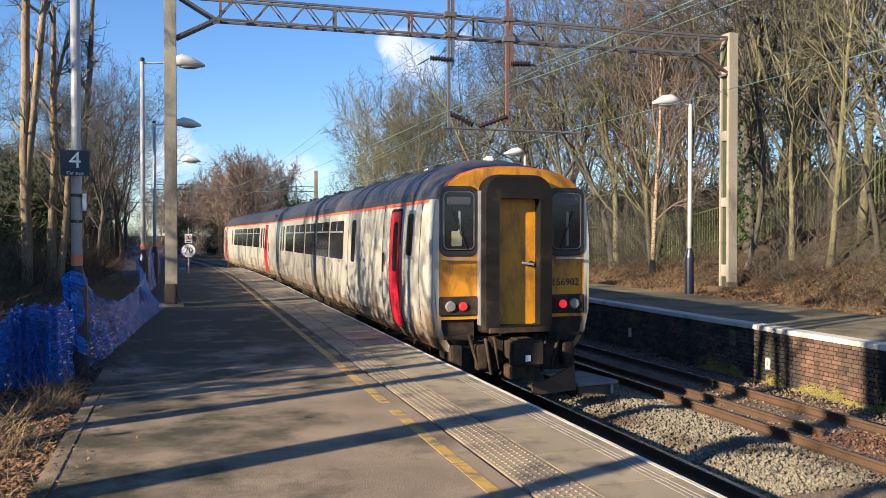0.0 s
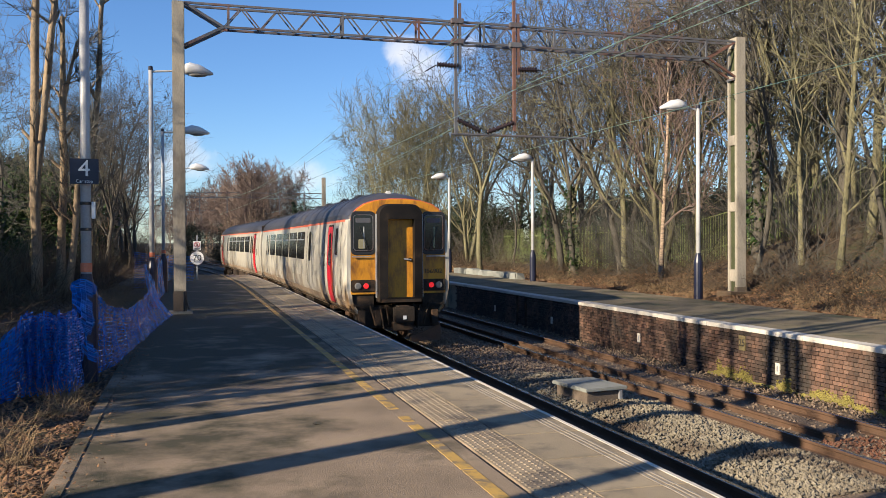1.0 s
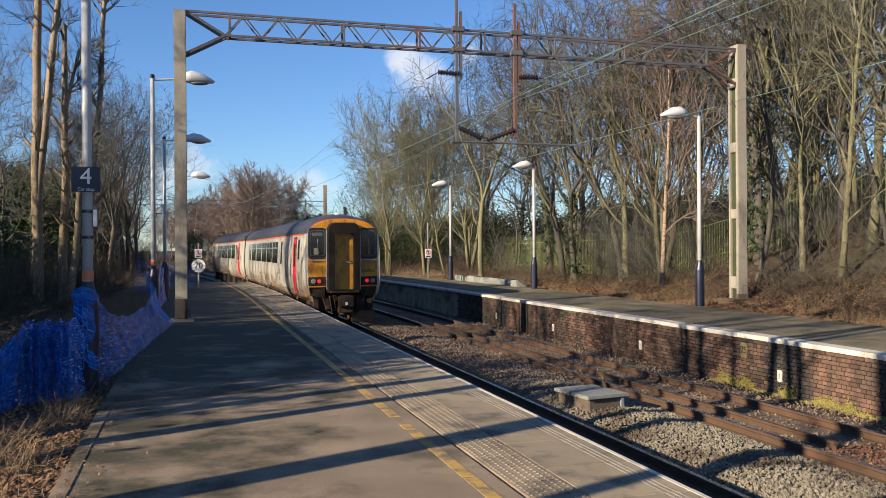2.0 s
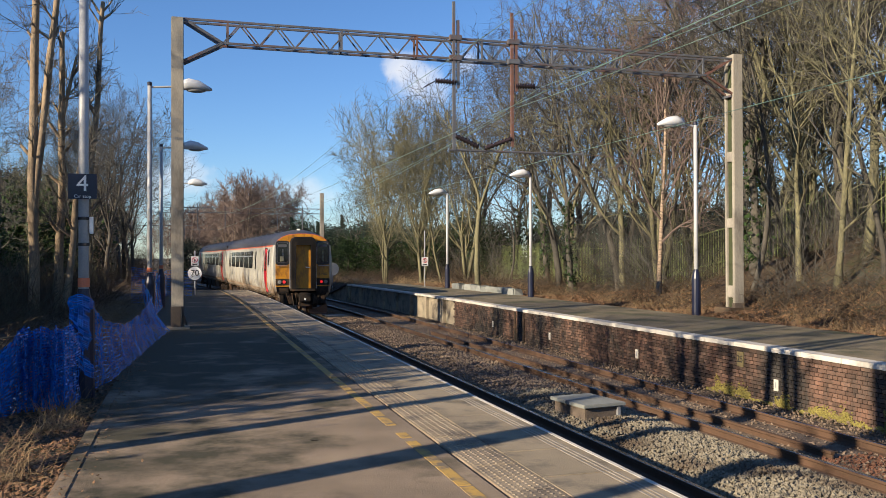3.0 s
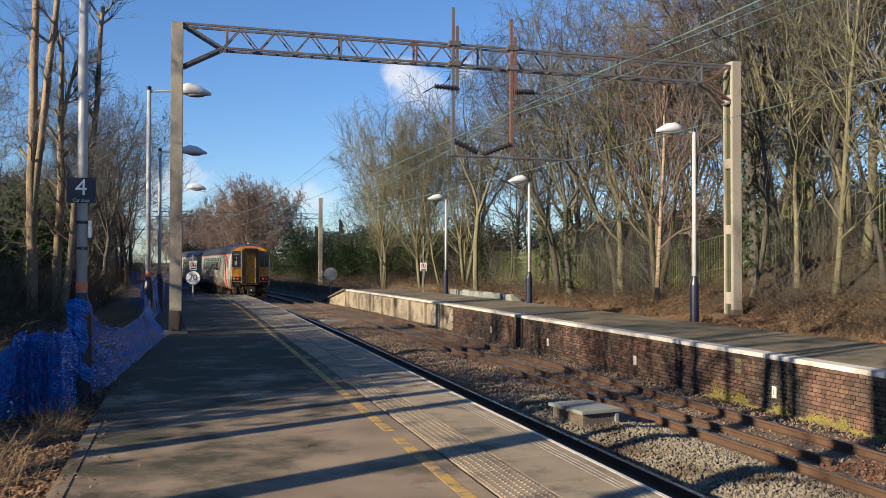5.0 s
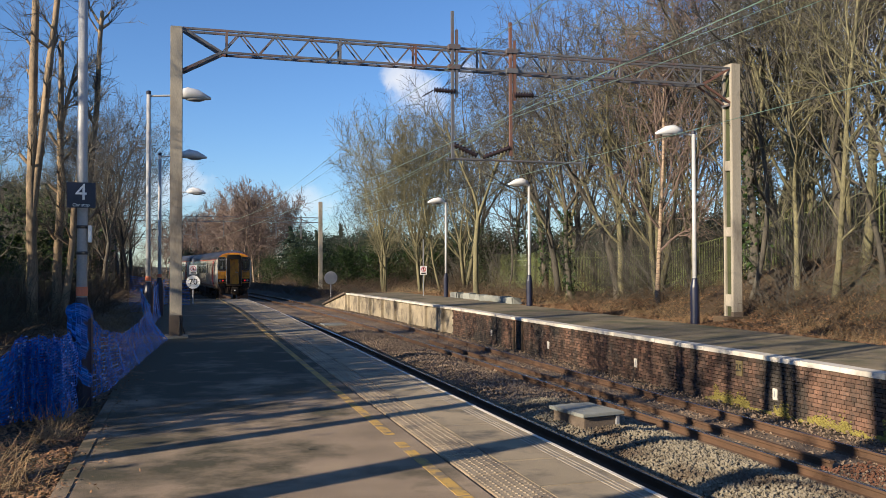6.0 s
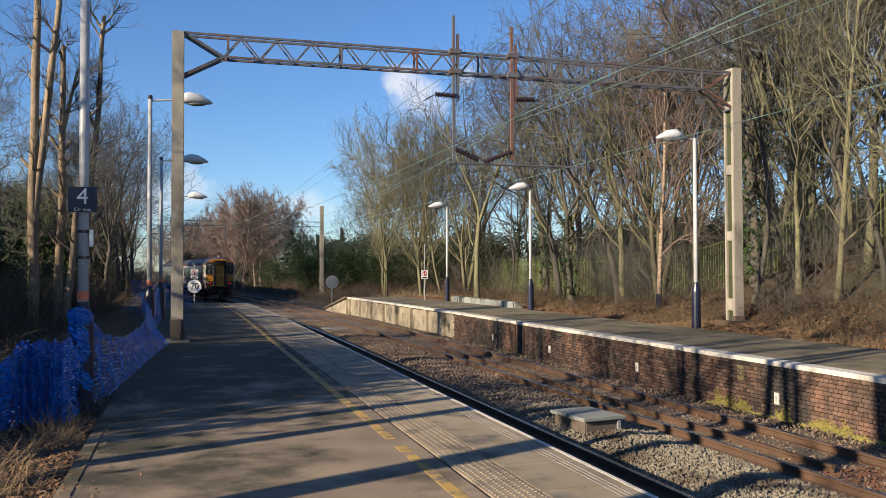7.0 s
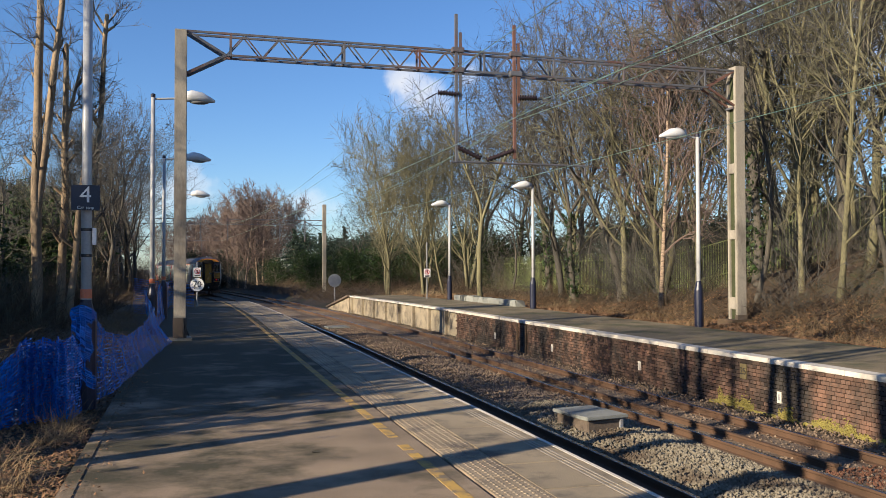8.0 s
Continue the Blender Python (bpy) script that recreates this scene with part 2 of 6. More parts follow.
M = dict(
    # X ramp: moss at the back; Y ramp: some moss, plus painted tree shade
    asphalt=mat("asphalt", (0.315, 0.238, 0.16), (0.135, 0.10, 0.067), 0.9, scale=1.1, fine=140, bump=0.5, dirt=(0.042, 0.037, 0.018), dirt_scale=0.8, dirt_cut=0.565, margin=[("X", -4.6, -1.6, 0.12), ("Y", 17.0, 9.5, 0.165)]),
    asphalt2=mat("asphalt_far", (0.23, 0.185, 0.115), (0.12, 0.097, 0.06), 0.9, scale=0.9, fine=90, bump=0.4, dirt=(0.065, 0.066, 0.032), dirt_scale=0.6, dirt_cut=0.53),
    # dark tone that stands in for shade between the portal mast legs
    moss_shade=mat("moss_shade", (0.05, 0.06, 0.02), (0.03, 0.035, 0.016), 0.95, scale=3, fine=80, bump=0.5),
    slab=mat("concrete_slab", (0.325, 0.262, 0.172), (0.21, 0.168, 0.112), 0.85, scale=1.5, fine=110, bump=0.35, per=0.16, dirt=(0.10, 0.086, 0.064), dirt_scale=1.6, dirt_cut=0.55, laid=True),
    tactile=mat("tactile_paver", (0.33, 0.262, 0.175), (0.22, 0.172, 0.115), 0.85, scale=1.8, fine=110, bump=0.3, per=0.18, dirt=(0.11, 0.09, 0.07), dirt_scale=1.7, dirt_cut=0.56, laid=True),
    white=mat("white_paint", (0.62, 0.58, 0.51), (0.46, 0.43, 0.37), 0.7, scale=2, fine=60, bump=0.2, dirt=(0.28, 0.26, 0.23), dirt_scale=1.5, dirt_cut=0.6, laid=True),
    worn=mat("worn_white", (0.36, 0.315, 0.25), (0.26, 0.225, 0.175), 0.8, scale=2, fine=60, bump=0.2, dirt=(0.22, 0.195, 0.165), dirt_scale=2.5, dirt_cut=0.47),
    yellow=mat("yellow_line", (0.50, 0.31, 0.065), (0.36, 0.23, 0.07), 0.85, scale=3, fine=70, bump=0.2, dirt=(0.15, 0.12, 0.085), dirt_scale=6, dirt_cut=0.52),
    brick=mat("brick", (0.16, 0.082, 0.053), (0.06, 0.042, 0.032), 0.9, scale=3, fine=70, bump=0.5, per=0.9, dirt=(0.03, 0.025, 0.021), dirt_scale=0.9, dirt_cut=0.49, laid=True, stretch=(1, 1, 0.6)),
    mortar=mat("mortar", (0.24, 0.21, 0.165), (0.04, 0.035, 0.028), 0.95, scale=1.3, fine=60, bump=0.4),
    render_c=mat("grey_concrete", (0.36, 0.305, 0.215), (0.23, 0.195, 0.14), 0.9, scale=1.5, fine=50, bump=0.3, dirt=(0.12, 0.10, 0.075), dirt_scale=1.4, dirt_cut=0.54),
    mast=mat("mast_concrete", (0.33, 0.30, 0.243), (0.24, 0.216, 0.177), 0.85, scale=1.2, fine=45, bump=0.25, dirt=(0.15, 0.132, 0.11), dirt_scale=1.6, dirt_cut=0.56, stretch=(1, 1, 0.3)),
    earth=mat("earth", (0.07, 0.047, 0.03), (0.036, 0.025, 0.017), 0.95, scale=0.8, fine=25, bump=0.7, dirt=(0.042, 0.046, 0.018), dirt_scale=0.35, dirt_cut=0.55, bumpd=0.03),
    ballast=mat("ballast", (0.20, 0.145, 0.098), (0.10, 0.072, 0.05), 0.95, scale=8, fine=30, bump=1.0, dirt=(0.07, 0.043, 0.027), dirt_scale=0.8, bumpd=0.03),
    stone=mat("ballast_stone", (0.20, 0.175, 0.128), (0.10, 0.086, 0.062), 0.9, scale=9, fine=70, bump=0.3, per=0.55, dirt=(0.06, 0.044, 0.03), dirt_scale=0.9, dirt_cut=0.53),
    stone2=mat("rusty_stone", (0.20, 0.148, 0.104), (0.11, 0.077, 0.052), 0.9, scale=9, fine=70, bump=0.3, per=0.55),
    rust=mat("rusty_rail", (0.12, 0.066, 0.038), (0.07, 0.042, 0.026), 0.75, 0.2, scale=3, fine=70, bump=0.25),
    steel=mat("bright_rail", (0.42, 0.43, 0.46), (0.3, 0.31, 0.34), 0.25, 1.0, scale=3, fine=60, bump=0.05),
    sleeper=mat("sleeper", (0.13, 0.10, 0.075), (0.075, 0.058, 0.045), 0.9, scale=3, fine=40, bump=0.5, per=0.2, laid=True),
    galv=mat("galvanised", (0.40, 0.41, 0.43), (0.30, 0.31, 0.33), 0.45, 0.5, scale=3, fine=50, bump=0.08),
    post=mat("lamp_post_paint", (0.43, 0.435, 0.44), (0.33, 0.335, 0.34), 0.4, 0.0, scale=2, fine=40, bump=0.06),
    lamp_head=mat("lantern_shell", (0.64, 0.65, 0.66), (0.54, 0.55, 0.56), 0.35, bump=0.03),
    navy=mat("navy_paint", (0.010, 0.014, 0.038), (0.008, 0.010, 0.026), 0.4, scale=3, fine=40, bump=0.08),
    orange=mat("orange_band", (0.72, 0.2, 0.09), (0.55, 0.16, 0.08), 0.6),
    gsteel=mat("gantry_steel", (0.155, 0.16, 0.175), (0.10, 0.10, 0.108), 0.6, 0.4, scale=2, fine=40, bump=0.15, dirt=(0.17, 0.075, 0.05), dirt_scale=0.9, dirt_cut=0.56),
    rsteel=mat("rusted_steel", (0.185, 0.09, 0.065), (0.11, 0.06, 0.048), 0.75, 0.2, scale=3, fine=50, bump=0.2, dirt=(0.28, 0.27, 0.27), dirt_scale=2, dirt_cut=0.6),
    insul=mat("insulator", (0.045, 0.03, 0.028), (0.03, 0.02, 0.02), 0.25),
    wire=mat("copper_wire", (0.18, 0.30, 0.24), (0.12, 0.2, 0.16), 0.5, 0.3, bump=0),
    net=mat("blue_netting", (0.004, 0.19, 0.66), (0.002, 0.095, 0.45), 0.2, scale=2, fine=30, bump=0.1, per=0.3, coat=0.5),
    white_sign=mat("sign_white", (0.78, 0.78, 0.76), (0.68, 0.68, 0.66), 0.45, bump=0.03),
    black=mat("black_paint", (0.015, 0.015, 0.017), (0.022, 0.022, 0.024), 0.5, bump=0.05),
    red=mat("red_paint", (0.55, 0.02, 0.03), (0.45, 0.02, 0.03), 0.4, bump=0.03),
    body=mat("train_white", (0.53, 0.505, 0.43), (0.42, 0.40, 0.345), 0.34, scale=1.4, fine=9, bump=0.03, dirt=(0.20, 0.13, 0.07), dirt_scale=1.6, dirt_cut=0.65, coat=0.3, stretch=(1, 1, 0.16), margin=[("Z", 0.95, 1.9, 0.24)]),
    grime=mat("brake_dust", (0.17, 0.115, 0.07), (0.28, 0.22, 0.16), 0.7, scale=1.2, fine=12, bump=0.1, stretch=(1, 1, 2)),
    troof=mat("train_roof", (0.05, 0.052, 0.066), (0.03, 0.03, 0.036), 0.5, scale=0.8, fine=12, bump=0.1, dirt=(0.07, 0.062, 0.055), dirt_scale=0.9),
    tred=mat("train_orange_line", (0.62, 0.13, 0.05), (0.5, 0.1, 0.05), 0.45),
    tdoor=mat("train_red_door", (0.62, 0.012, 0.03), (0.5, 0.012, 0.03), 0.35, bump=0.02),
    tyel=mat("train_yellow", (0.62, 0.27, 0.012), (0.50, 0.21, 0.015), 0.5, scale=2, fine=25, bump=0.05, dirt=(0.24, 0.095, 0.02), dirt_scale=3.0, dirt_cut=0.55, stretch=(1, 1, 0.4)),
    tdark=mat("train_dark", (0.02, 0.017, 0.015), (0.04, 0.03, 0.022), 0.8, scale=3, fine=30, bump=0.2, dirt=(0.085, 0.05, 0.03), dirt_scale=3, dirt_cut=0.56, spec=0.2),
    rubber=mat("gangway_rubber", (0.008, 0.0075, 0.008), (0.014, 0.012, 0.011), 0.7, scale=4, fine=40, bump=0.1, dirt=(0.035, 0.025, 0.018), dirt_scale=2.5, dirt_cut=0.62, spec=0.15),
    glass=mat("dark_glass", (0.010, 0.011, 0.012), (0.016, 0.017, 0.018), 0.10, bump=0),
    lens=mat("lamp_lens", (0.24, 0.235, 0.22), (0.15, 0.145, 0.14), 0.12, bump=0),
    tail=mat("tail_lamp", (0.5, 0.03, 0.03), None, 0.2, bump=0, emit=(1.0, 0.02, 0.03, 0.28)),
    cream=mat("cab_cream", (0.36, 0.33, 0.2), (0.26, 0.235, 0.14), 0.7),
    bark=mat("bark", (0.098, 0.087, 0.068), (0.038, 0.035, 0.03), 0.95, scale=4, fine=30, bump=0.6, per=0.45, stretch=(1, 1, 0.25)),
    bark_olive=mat("bark_olive", (0.18, 0.166, 0.09), (0.07, 0.064, 0.038), 0.95, scale=3, fine=30, bump=0.5, per=0.35, stretch=(1, 1, 0.3)),
    bark_pine=mat("bark_pine", (0.33, 0.245, 0.155), (0.15, 0.112, 0.075), 0.95, scale=3, fine=22, bump=0.9, per=0.15, stretch=(1, 1, 0.35), dirt=(0.08, 0.064, 0.047), dirt_scale=2.0, dirt_cut=0.58),
    birch=mat("bark_birch", (0.40, 0.305, 0.215), (0.17, 0.115, 0.078), 0.85, scale=4, fine=30, bump=0.4, stretch=(1, 1, 3), dirt=(0.06, 0.045, 0.036), dirt_scale=5, dirt_cut=0.55),
    twig=mat("twig", (0.082, 0.077, 0.066), (0.042, 0.04, 0.036), 0.9, per=0.5, bump=0),
    twig_olive=mat("twig_olive", (0.145, 0.137, 0.08), (0.07, 0.066, 0.043), 0.9, per=0.5, bump=0),
    twig_red=mat("twig_red", (0.165, 0.118, 0.098), (0.10, 0.073, 0.062), 0.9, per=0.3, bump=0),
    bramble=mat("bramble", (0.12, 0.08, 0.046), (0.046, 0.032, 0.02), 0.9, per=0.6, bump=0),
    straw=mat("dry_grass", (0.27, 0.19, 0.10), (0.14, 0.095, 0.052), 0.9, per=0.3, bump=0),
    leaf=mat("dead_leaf", (0.30, 0.165, 0.08), (0.10, 0.058, 0.032), 0.85, per=0.6, bump=0),
    green=mat("evergreen_leaf", (0.03, 0.056, 0.014), (0.015, 0.03, 0.009), 0.7, per=0.5, bump=0, spec=0.2),
    fir=mat("conifer_needles", (0.022, 0.045, 0.026), (0.014, 0.028, 0.018), 0.8, per=0.25, bump=0),
    fence=mat("fence_green", (0.17, 0.20, 0.07), (0.10, 0.125, 0.05), 0.6),
    field=mat("field_grass", (0.14, 0.20, 0.05), (0.10, 0.15, 0.04), 0.95, scale=0.3, fine=8, bump=0.4),
    lid=mat("concrete_lid", (0.24, 0.25, 0.23), (0.17, 0.18, 0.165), 0.85, scale=2, fine=60, bump=0.3),
)


# -- mesh helpers --
def part(name, bm, material, parent=None, label="", at=None, smooth=False):
    """Links a bmesh as one mesh object, under its thing."""
    me = bpy.data.meshes.new(name)
    bm.to_mesh(me)
    bm.free()
    if smooth:
        for p in me.polygons:
            p.use_smooth = True
    for m in (material if isinstance(material, (list, tuple)) else [material]):
        me.materials.append(m)
    ob = new(name, me)
    if parent is not None:
        ob.parent = parent
    if at is not None:
        ob.matrix_basis = at
    if label:
        ob["label"] = label
    return ob


def raw(name, v, f, material, parent=None, label="", smooth=False):
    me = bpy.data.meshes.new(name)
    me.from_pydata(v, [], f)
    if smooth:
        me.polygons.foreach_set("use_smooth", [True] * len(me.polygons))
    me.materials.append(material)
    ob = new(name, me)
    if parent is not None:
        ob.parent = parent
    if label:
        ob["label"] = label
    return ob


def thing(name, x=0, y=0, z=0, rz=0):
    ob = new(name)
    ob.matrix_basis = pose(x, y, z, 0, 0, rz)
    return ob


def box(x0, x1, y0, y1, z0, z1, bevel=0.0, bm=None):
    b = bmesh.new()
    bmesh.ops.create_cube(b, size=1, matrix=Matrix.LocRotScale(((x0 + x1) / 2, (y0 + y1) / 2, (z0 + z1) / 2), None, (x1 - x0, y1 - y0, z1 - z0)))
    if bevel:
        bmesh.ops.bevel(b, geom=b.edges[:], offset=bevel, segments=2, affect='EDGES')
    if bm is None:
        return b
    me = bpy.data.meshes.new("tmp")
    b.to_mesh(me)
    b.free()
    bm.from_mesh(me)
    bpy.data.meshes.remove(me)
    return bm


def rod(p, q, r0, r1=None, n=8, bm=None):
    bm = bm or bmesh.new()
    p, q = Vector(p), Vector(q)
    d = q - p
    m = Matrix.Translation((p + q) / 2) @ d.to_track_quat('Z', 'Y').to_matrix().to_4x4()
    bmesh.ops.create_cone(bm, cap_ends=True, segments=n, radius1=r0, radius2=r0 if r1 is None else r1, depth=d.length, matrix=m)
    return bm


def bar(p, q, w, h, bm=None):
    """A square-section bar from p to q."""
    bm = bm or bmesh.new()
    p, q = Vector(p), Vector(q)
    d = q - p
    m = Matrix.Translation((p + q) / 2) @ d.to_track_quat('Z', 'Y').to_matrix().to_4x4() @ Matrix.Diagonal((w, h, d.length, 1))
    bmesh.ops.create_cube(bm, size=1, matrix=m)
    return bm


def lathe(profile, n=16, bm=None, m=None):
    """Turns (radius, z) pairs round z."""
    bm = bm or bmesh.new()
    rings = []
    for r, z in profile:
        ring = []
        for i in range(n):
            co = Vector((r * math.cos(2 * math.pi * i / n), r * math.sin(2 * math.pi * i / n), z))
            ring.append(bm.verts.new(m @ co if m else co))
        rings.append(ring)
    for a, b in zip(rings, rings[1:]):
        for i in range(n):
            bm.faces.new((a[i], a[(i + 1) % n], b[(i + 1) % n], b[i]))
    bm.faces.new(list(reversed(rings[0])))
    bm.faces.new(rings[-1])
    return bm


def words(name, text, size, material, parent, at, depth=0.002):
    """Flat lettering in the built-in font, centred."""
    cu = bpy.data.curves.new(name, 'FONT')
    cu.body, cu.size, cu.extrude, cu.align_x, cu.align_y = text, size, depth, 'CENTER', 'CENTER'
    ob = new(name, cu)
    cu.materials.append(material)
    ob.parent = parent
    ob.matrix_basis = at
    return ob


# -- the line of the railway: straight past the platforms, then bending to the left --
BEND = [(-400, 0.0), (30, 0.0), (50, 0.05), (66, 0.055), (86, 0.095), (120, 0.12), (180, 0.22), (300, 0.45), (500, 0.6)]
_ys = np.arange(-60, 420, 0.5)
_sl = np.interp(_ys, [a for a, b in BEND], [b for a, b in BEND])
_off = np.concatenate([[0], np.cumsum((_sl[1:] + _sl[:-1]) / 2 * 0.5)])


def drift(y):
    """How far the line has moved to the left by y, and its slope there."""
    return float(np.interp(y, _ys, _off)), float(np.interp(y, _ys, _sl))


RAIL = -0.915
NEAR_C, FAR_C, FAR_EDGE = 1.447, 5.2, 7.2


def on_line(x, y):
    d, s = drift(y)
    return Vector((x - d, y, 0))


def strip(profile, ys, x0=0.0, closed=True, bm=None, bend=1.0):
    """Sweeps an (x, z) profile along the line."""
    bm = bm or bmesh.new()
    rings = []
    for y in ys:
        d = drift(y)[0] * bend
        rings.append([bm.verts.new((x0 + px - d, y, pz)) for px, pz in profile])
    k = len(profile)
    for a, b in zip(rings, rings[1:]):
        for i in range(k if closed else k - 1):
            j = (i + 1) % k
            bm.faces.new((a[i], b[i], b[j], a[j]))
    if closed:
        bm.faces.new(rings[0])
        bm.faces.new(list(reversed(rings[-1])))
    bmesh.ops.recalc_face_normals(bm, faces=bm.faces[:])
    return bm


def spread(a, b, step):
    n = max(1, int(math.ceil((b - a) / step)))
    return [a + (b - a) * i / n for i in range(n + 1)]


def smooth(a, b, t):
    t = min(1.0, max(0.0, (t - a) / (b - a)))
    return t * t * (3 - 2 * t)


# -- ground: one sheet to the horizon --
NEAR_END, FAR_END = 48.3, 55.0


def ground_z(x, y):
    d = drift(y)[0]
    u = x + d
    rough = 0.10 * noise.noise((x * 0.35, y * 0.35, 0)) + 0.04 * noise.noise((x * 1.3, y * 1.3, 3))
    left = -0.12 - 0.35 * smooth(-6, -12, u) + rough
    if u < -4.4:
        z = left
    elif u < -3.5:
        z = -1.25 + (left + 1.25) * smooth(-3.9, -4.5, u) if y < NEAR_END + 1 else left + (-0.85 - left) * smooth(-4.4, -3.5, u)
    elif u < 8.0:
        z = -1.12
        if y > NEAR_END + 1:
            z = -1.12 + 0.25 * smooth(-0.6, -2.5, u)
    else:
        bank = 2.9 * smooth(11.9, 19.0, u) * (1 - 0.88 * smooth(19, 37, y)) + rough * smooth(10.5, 12, u) * 2 - 0.09
        z = -1.12 + (bank + 1.12) * smooth(8.0, 10.2, u)
        if y > FAR_END:
            z = -1.0 + (bank + 1.0) * smooth(7.6, 13, u)
    if abs(u) > 60 or y > 160 or y < -40:
        far = max(smooth(60, 160, abs(u)), smooth(160, 300, y), smooth(-40, -120, y))
        z = z * (1 - far) + 0.5 * far
    return z


def ground():
    def axis(a):
        out = []
        for lo, hi, step in a:
            out += spread(lo, hi, step)[:-1]
        return out + [a[-1][1]]
    xs = axis([(-2500, -300, 550), (-300, -60, 40), (-60, -14, 2.5), (-14, -4.6, 0.4), (-4.6, -3.4, 0.12), (-3.4, 7.4, 1.2), (7.4, 20, 0.35), (20, 60, 2.5), (60, 300, 40), (300, 2500, 550)])
    ys = axis([(-2500, -300, 550), (-300, -40, 40), (-40, 2, 3), (2, 60, 0.7), (60, 130, 2.0), (130, 300, 10), (300, 2500, 550)])
    v = [(x - (drift(y)[0] if -60 < y < 400 and abs(x) < 100 else 0), y, 0) for y in ys for x in xs]
    v = [(x, y, ground_z(x, y)) for x, y, z in v]
    w = len(xs)
    f = [(j * w + i, j * w + i + 1, (j + 1) * w + i + 1, (j + 1) * w + i) for j in range(len(ys) - 1) for i in range(w - 1)]
    return tagged(raw("ground", v, f, M["earth"], smooth=True), "brown earth and leaf mould round the railway line", "ground", kind="structure")


ground()


def trackbed():
    ys = spread(-30, 300, 2.0)
    b = strip([(-0.02, -1.3), (-0.02, -1.09), (0.6, -1.075), (2.3, -1.06), (2.7, -0.99), (3.6, -0.97), (4.1, -1.05), (6.3, -1.075), (7.2, -1.13), (7.3, -1.3)], ys)
    tagged(part("trackbed", b, M["ballast"]), "brown rust-stained ballast bed between two platforms", "trackbed", kind="structure")


trackbed()


# -- track --
def rail_profile(x):
    p = [(0.036, 0), (0.036, -0.035), (0.010, -0.05), (0.010, -0.125), (0.07, -0.14), (0.07, -0.159)]
    return [(x - a, b) for a, b in reversed(p)][::1] + [(x + a, b) for a, b in p]


def rails():
    for c, tag in ((NEAR_C, "worn steel running rail with a bright polished head"), (FAR_C, "rust-brown running rail on sleepers")):
        for s in (-1, 1):
            x = c + s * 0.7535
            r = tagged(thing("rail"), tag, "rail", "running rails")
            part("web", strip([(px, pz + RAIL - 0.004) for px, pz in rail_profile(x)], spread(-25, 260, 2.5)), M["rust"], r)
            part("rail_head", strip([(x - 0.033, RAIL - 0.003), (x + 0.033, RAIL - 0.003), (x + 0.030, RAIL + 0.002), (x - 0.030, RAIL + 0.002)], spread(-25, 260, 2.5)), M["steel"], r, "polished running surface")
    spare = tagged(thing("spare_rail"), "rusty spare rail lying between the running rails", "rail")
    part("web", strip([(px, pz + RAIL - 0.03) for px, pz in rail_profile(FAR_C - 0.15)], spread(9.75, 30, 2.5)), M["rust"], spare)


rails()


def sleepers():
    b = box(-1.25, 1.25, -0.125, 0.125, -1.2, -1.073, 0.012)
    me_ob = part("sleeper", b, M["sleeper"])
    for c in (NEAR_C, FAR_C):
        y = 4.0
        while y < 110:
            d, s = drift(y)
            ob = new("sleeper", me_ob.data)
            ob.matrix_basis = pose(c - d, y, 0, 0, 0, math.degrees(math.atan(s)))
            tagged(ob, "weathered brown sleeper half buried in ballast", "sleeper", "track sleepers")
            y += 0.68
    bpy.data.objects.remove(me_ob)


sleepers()


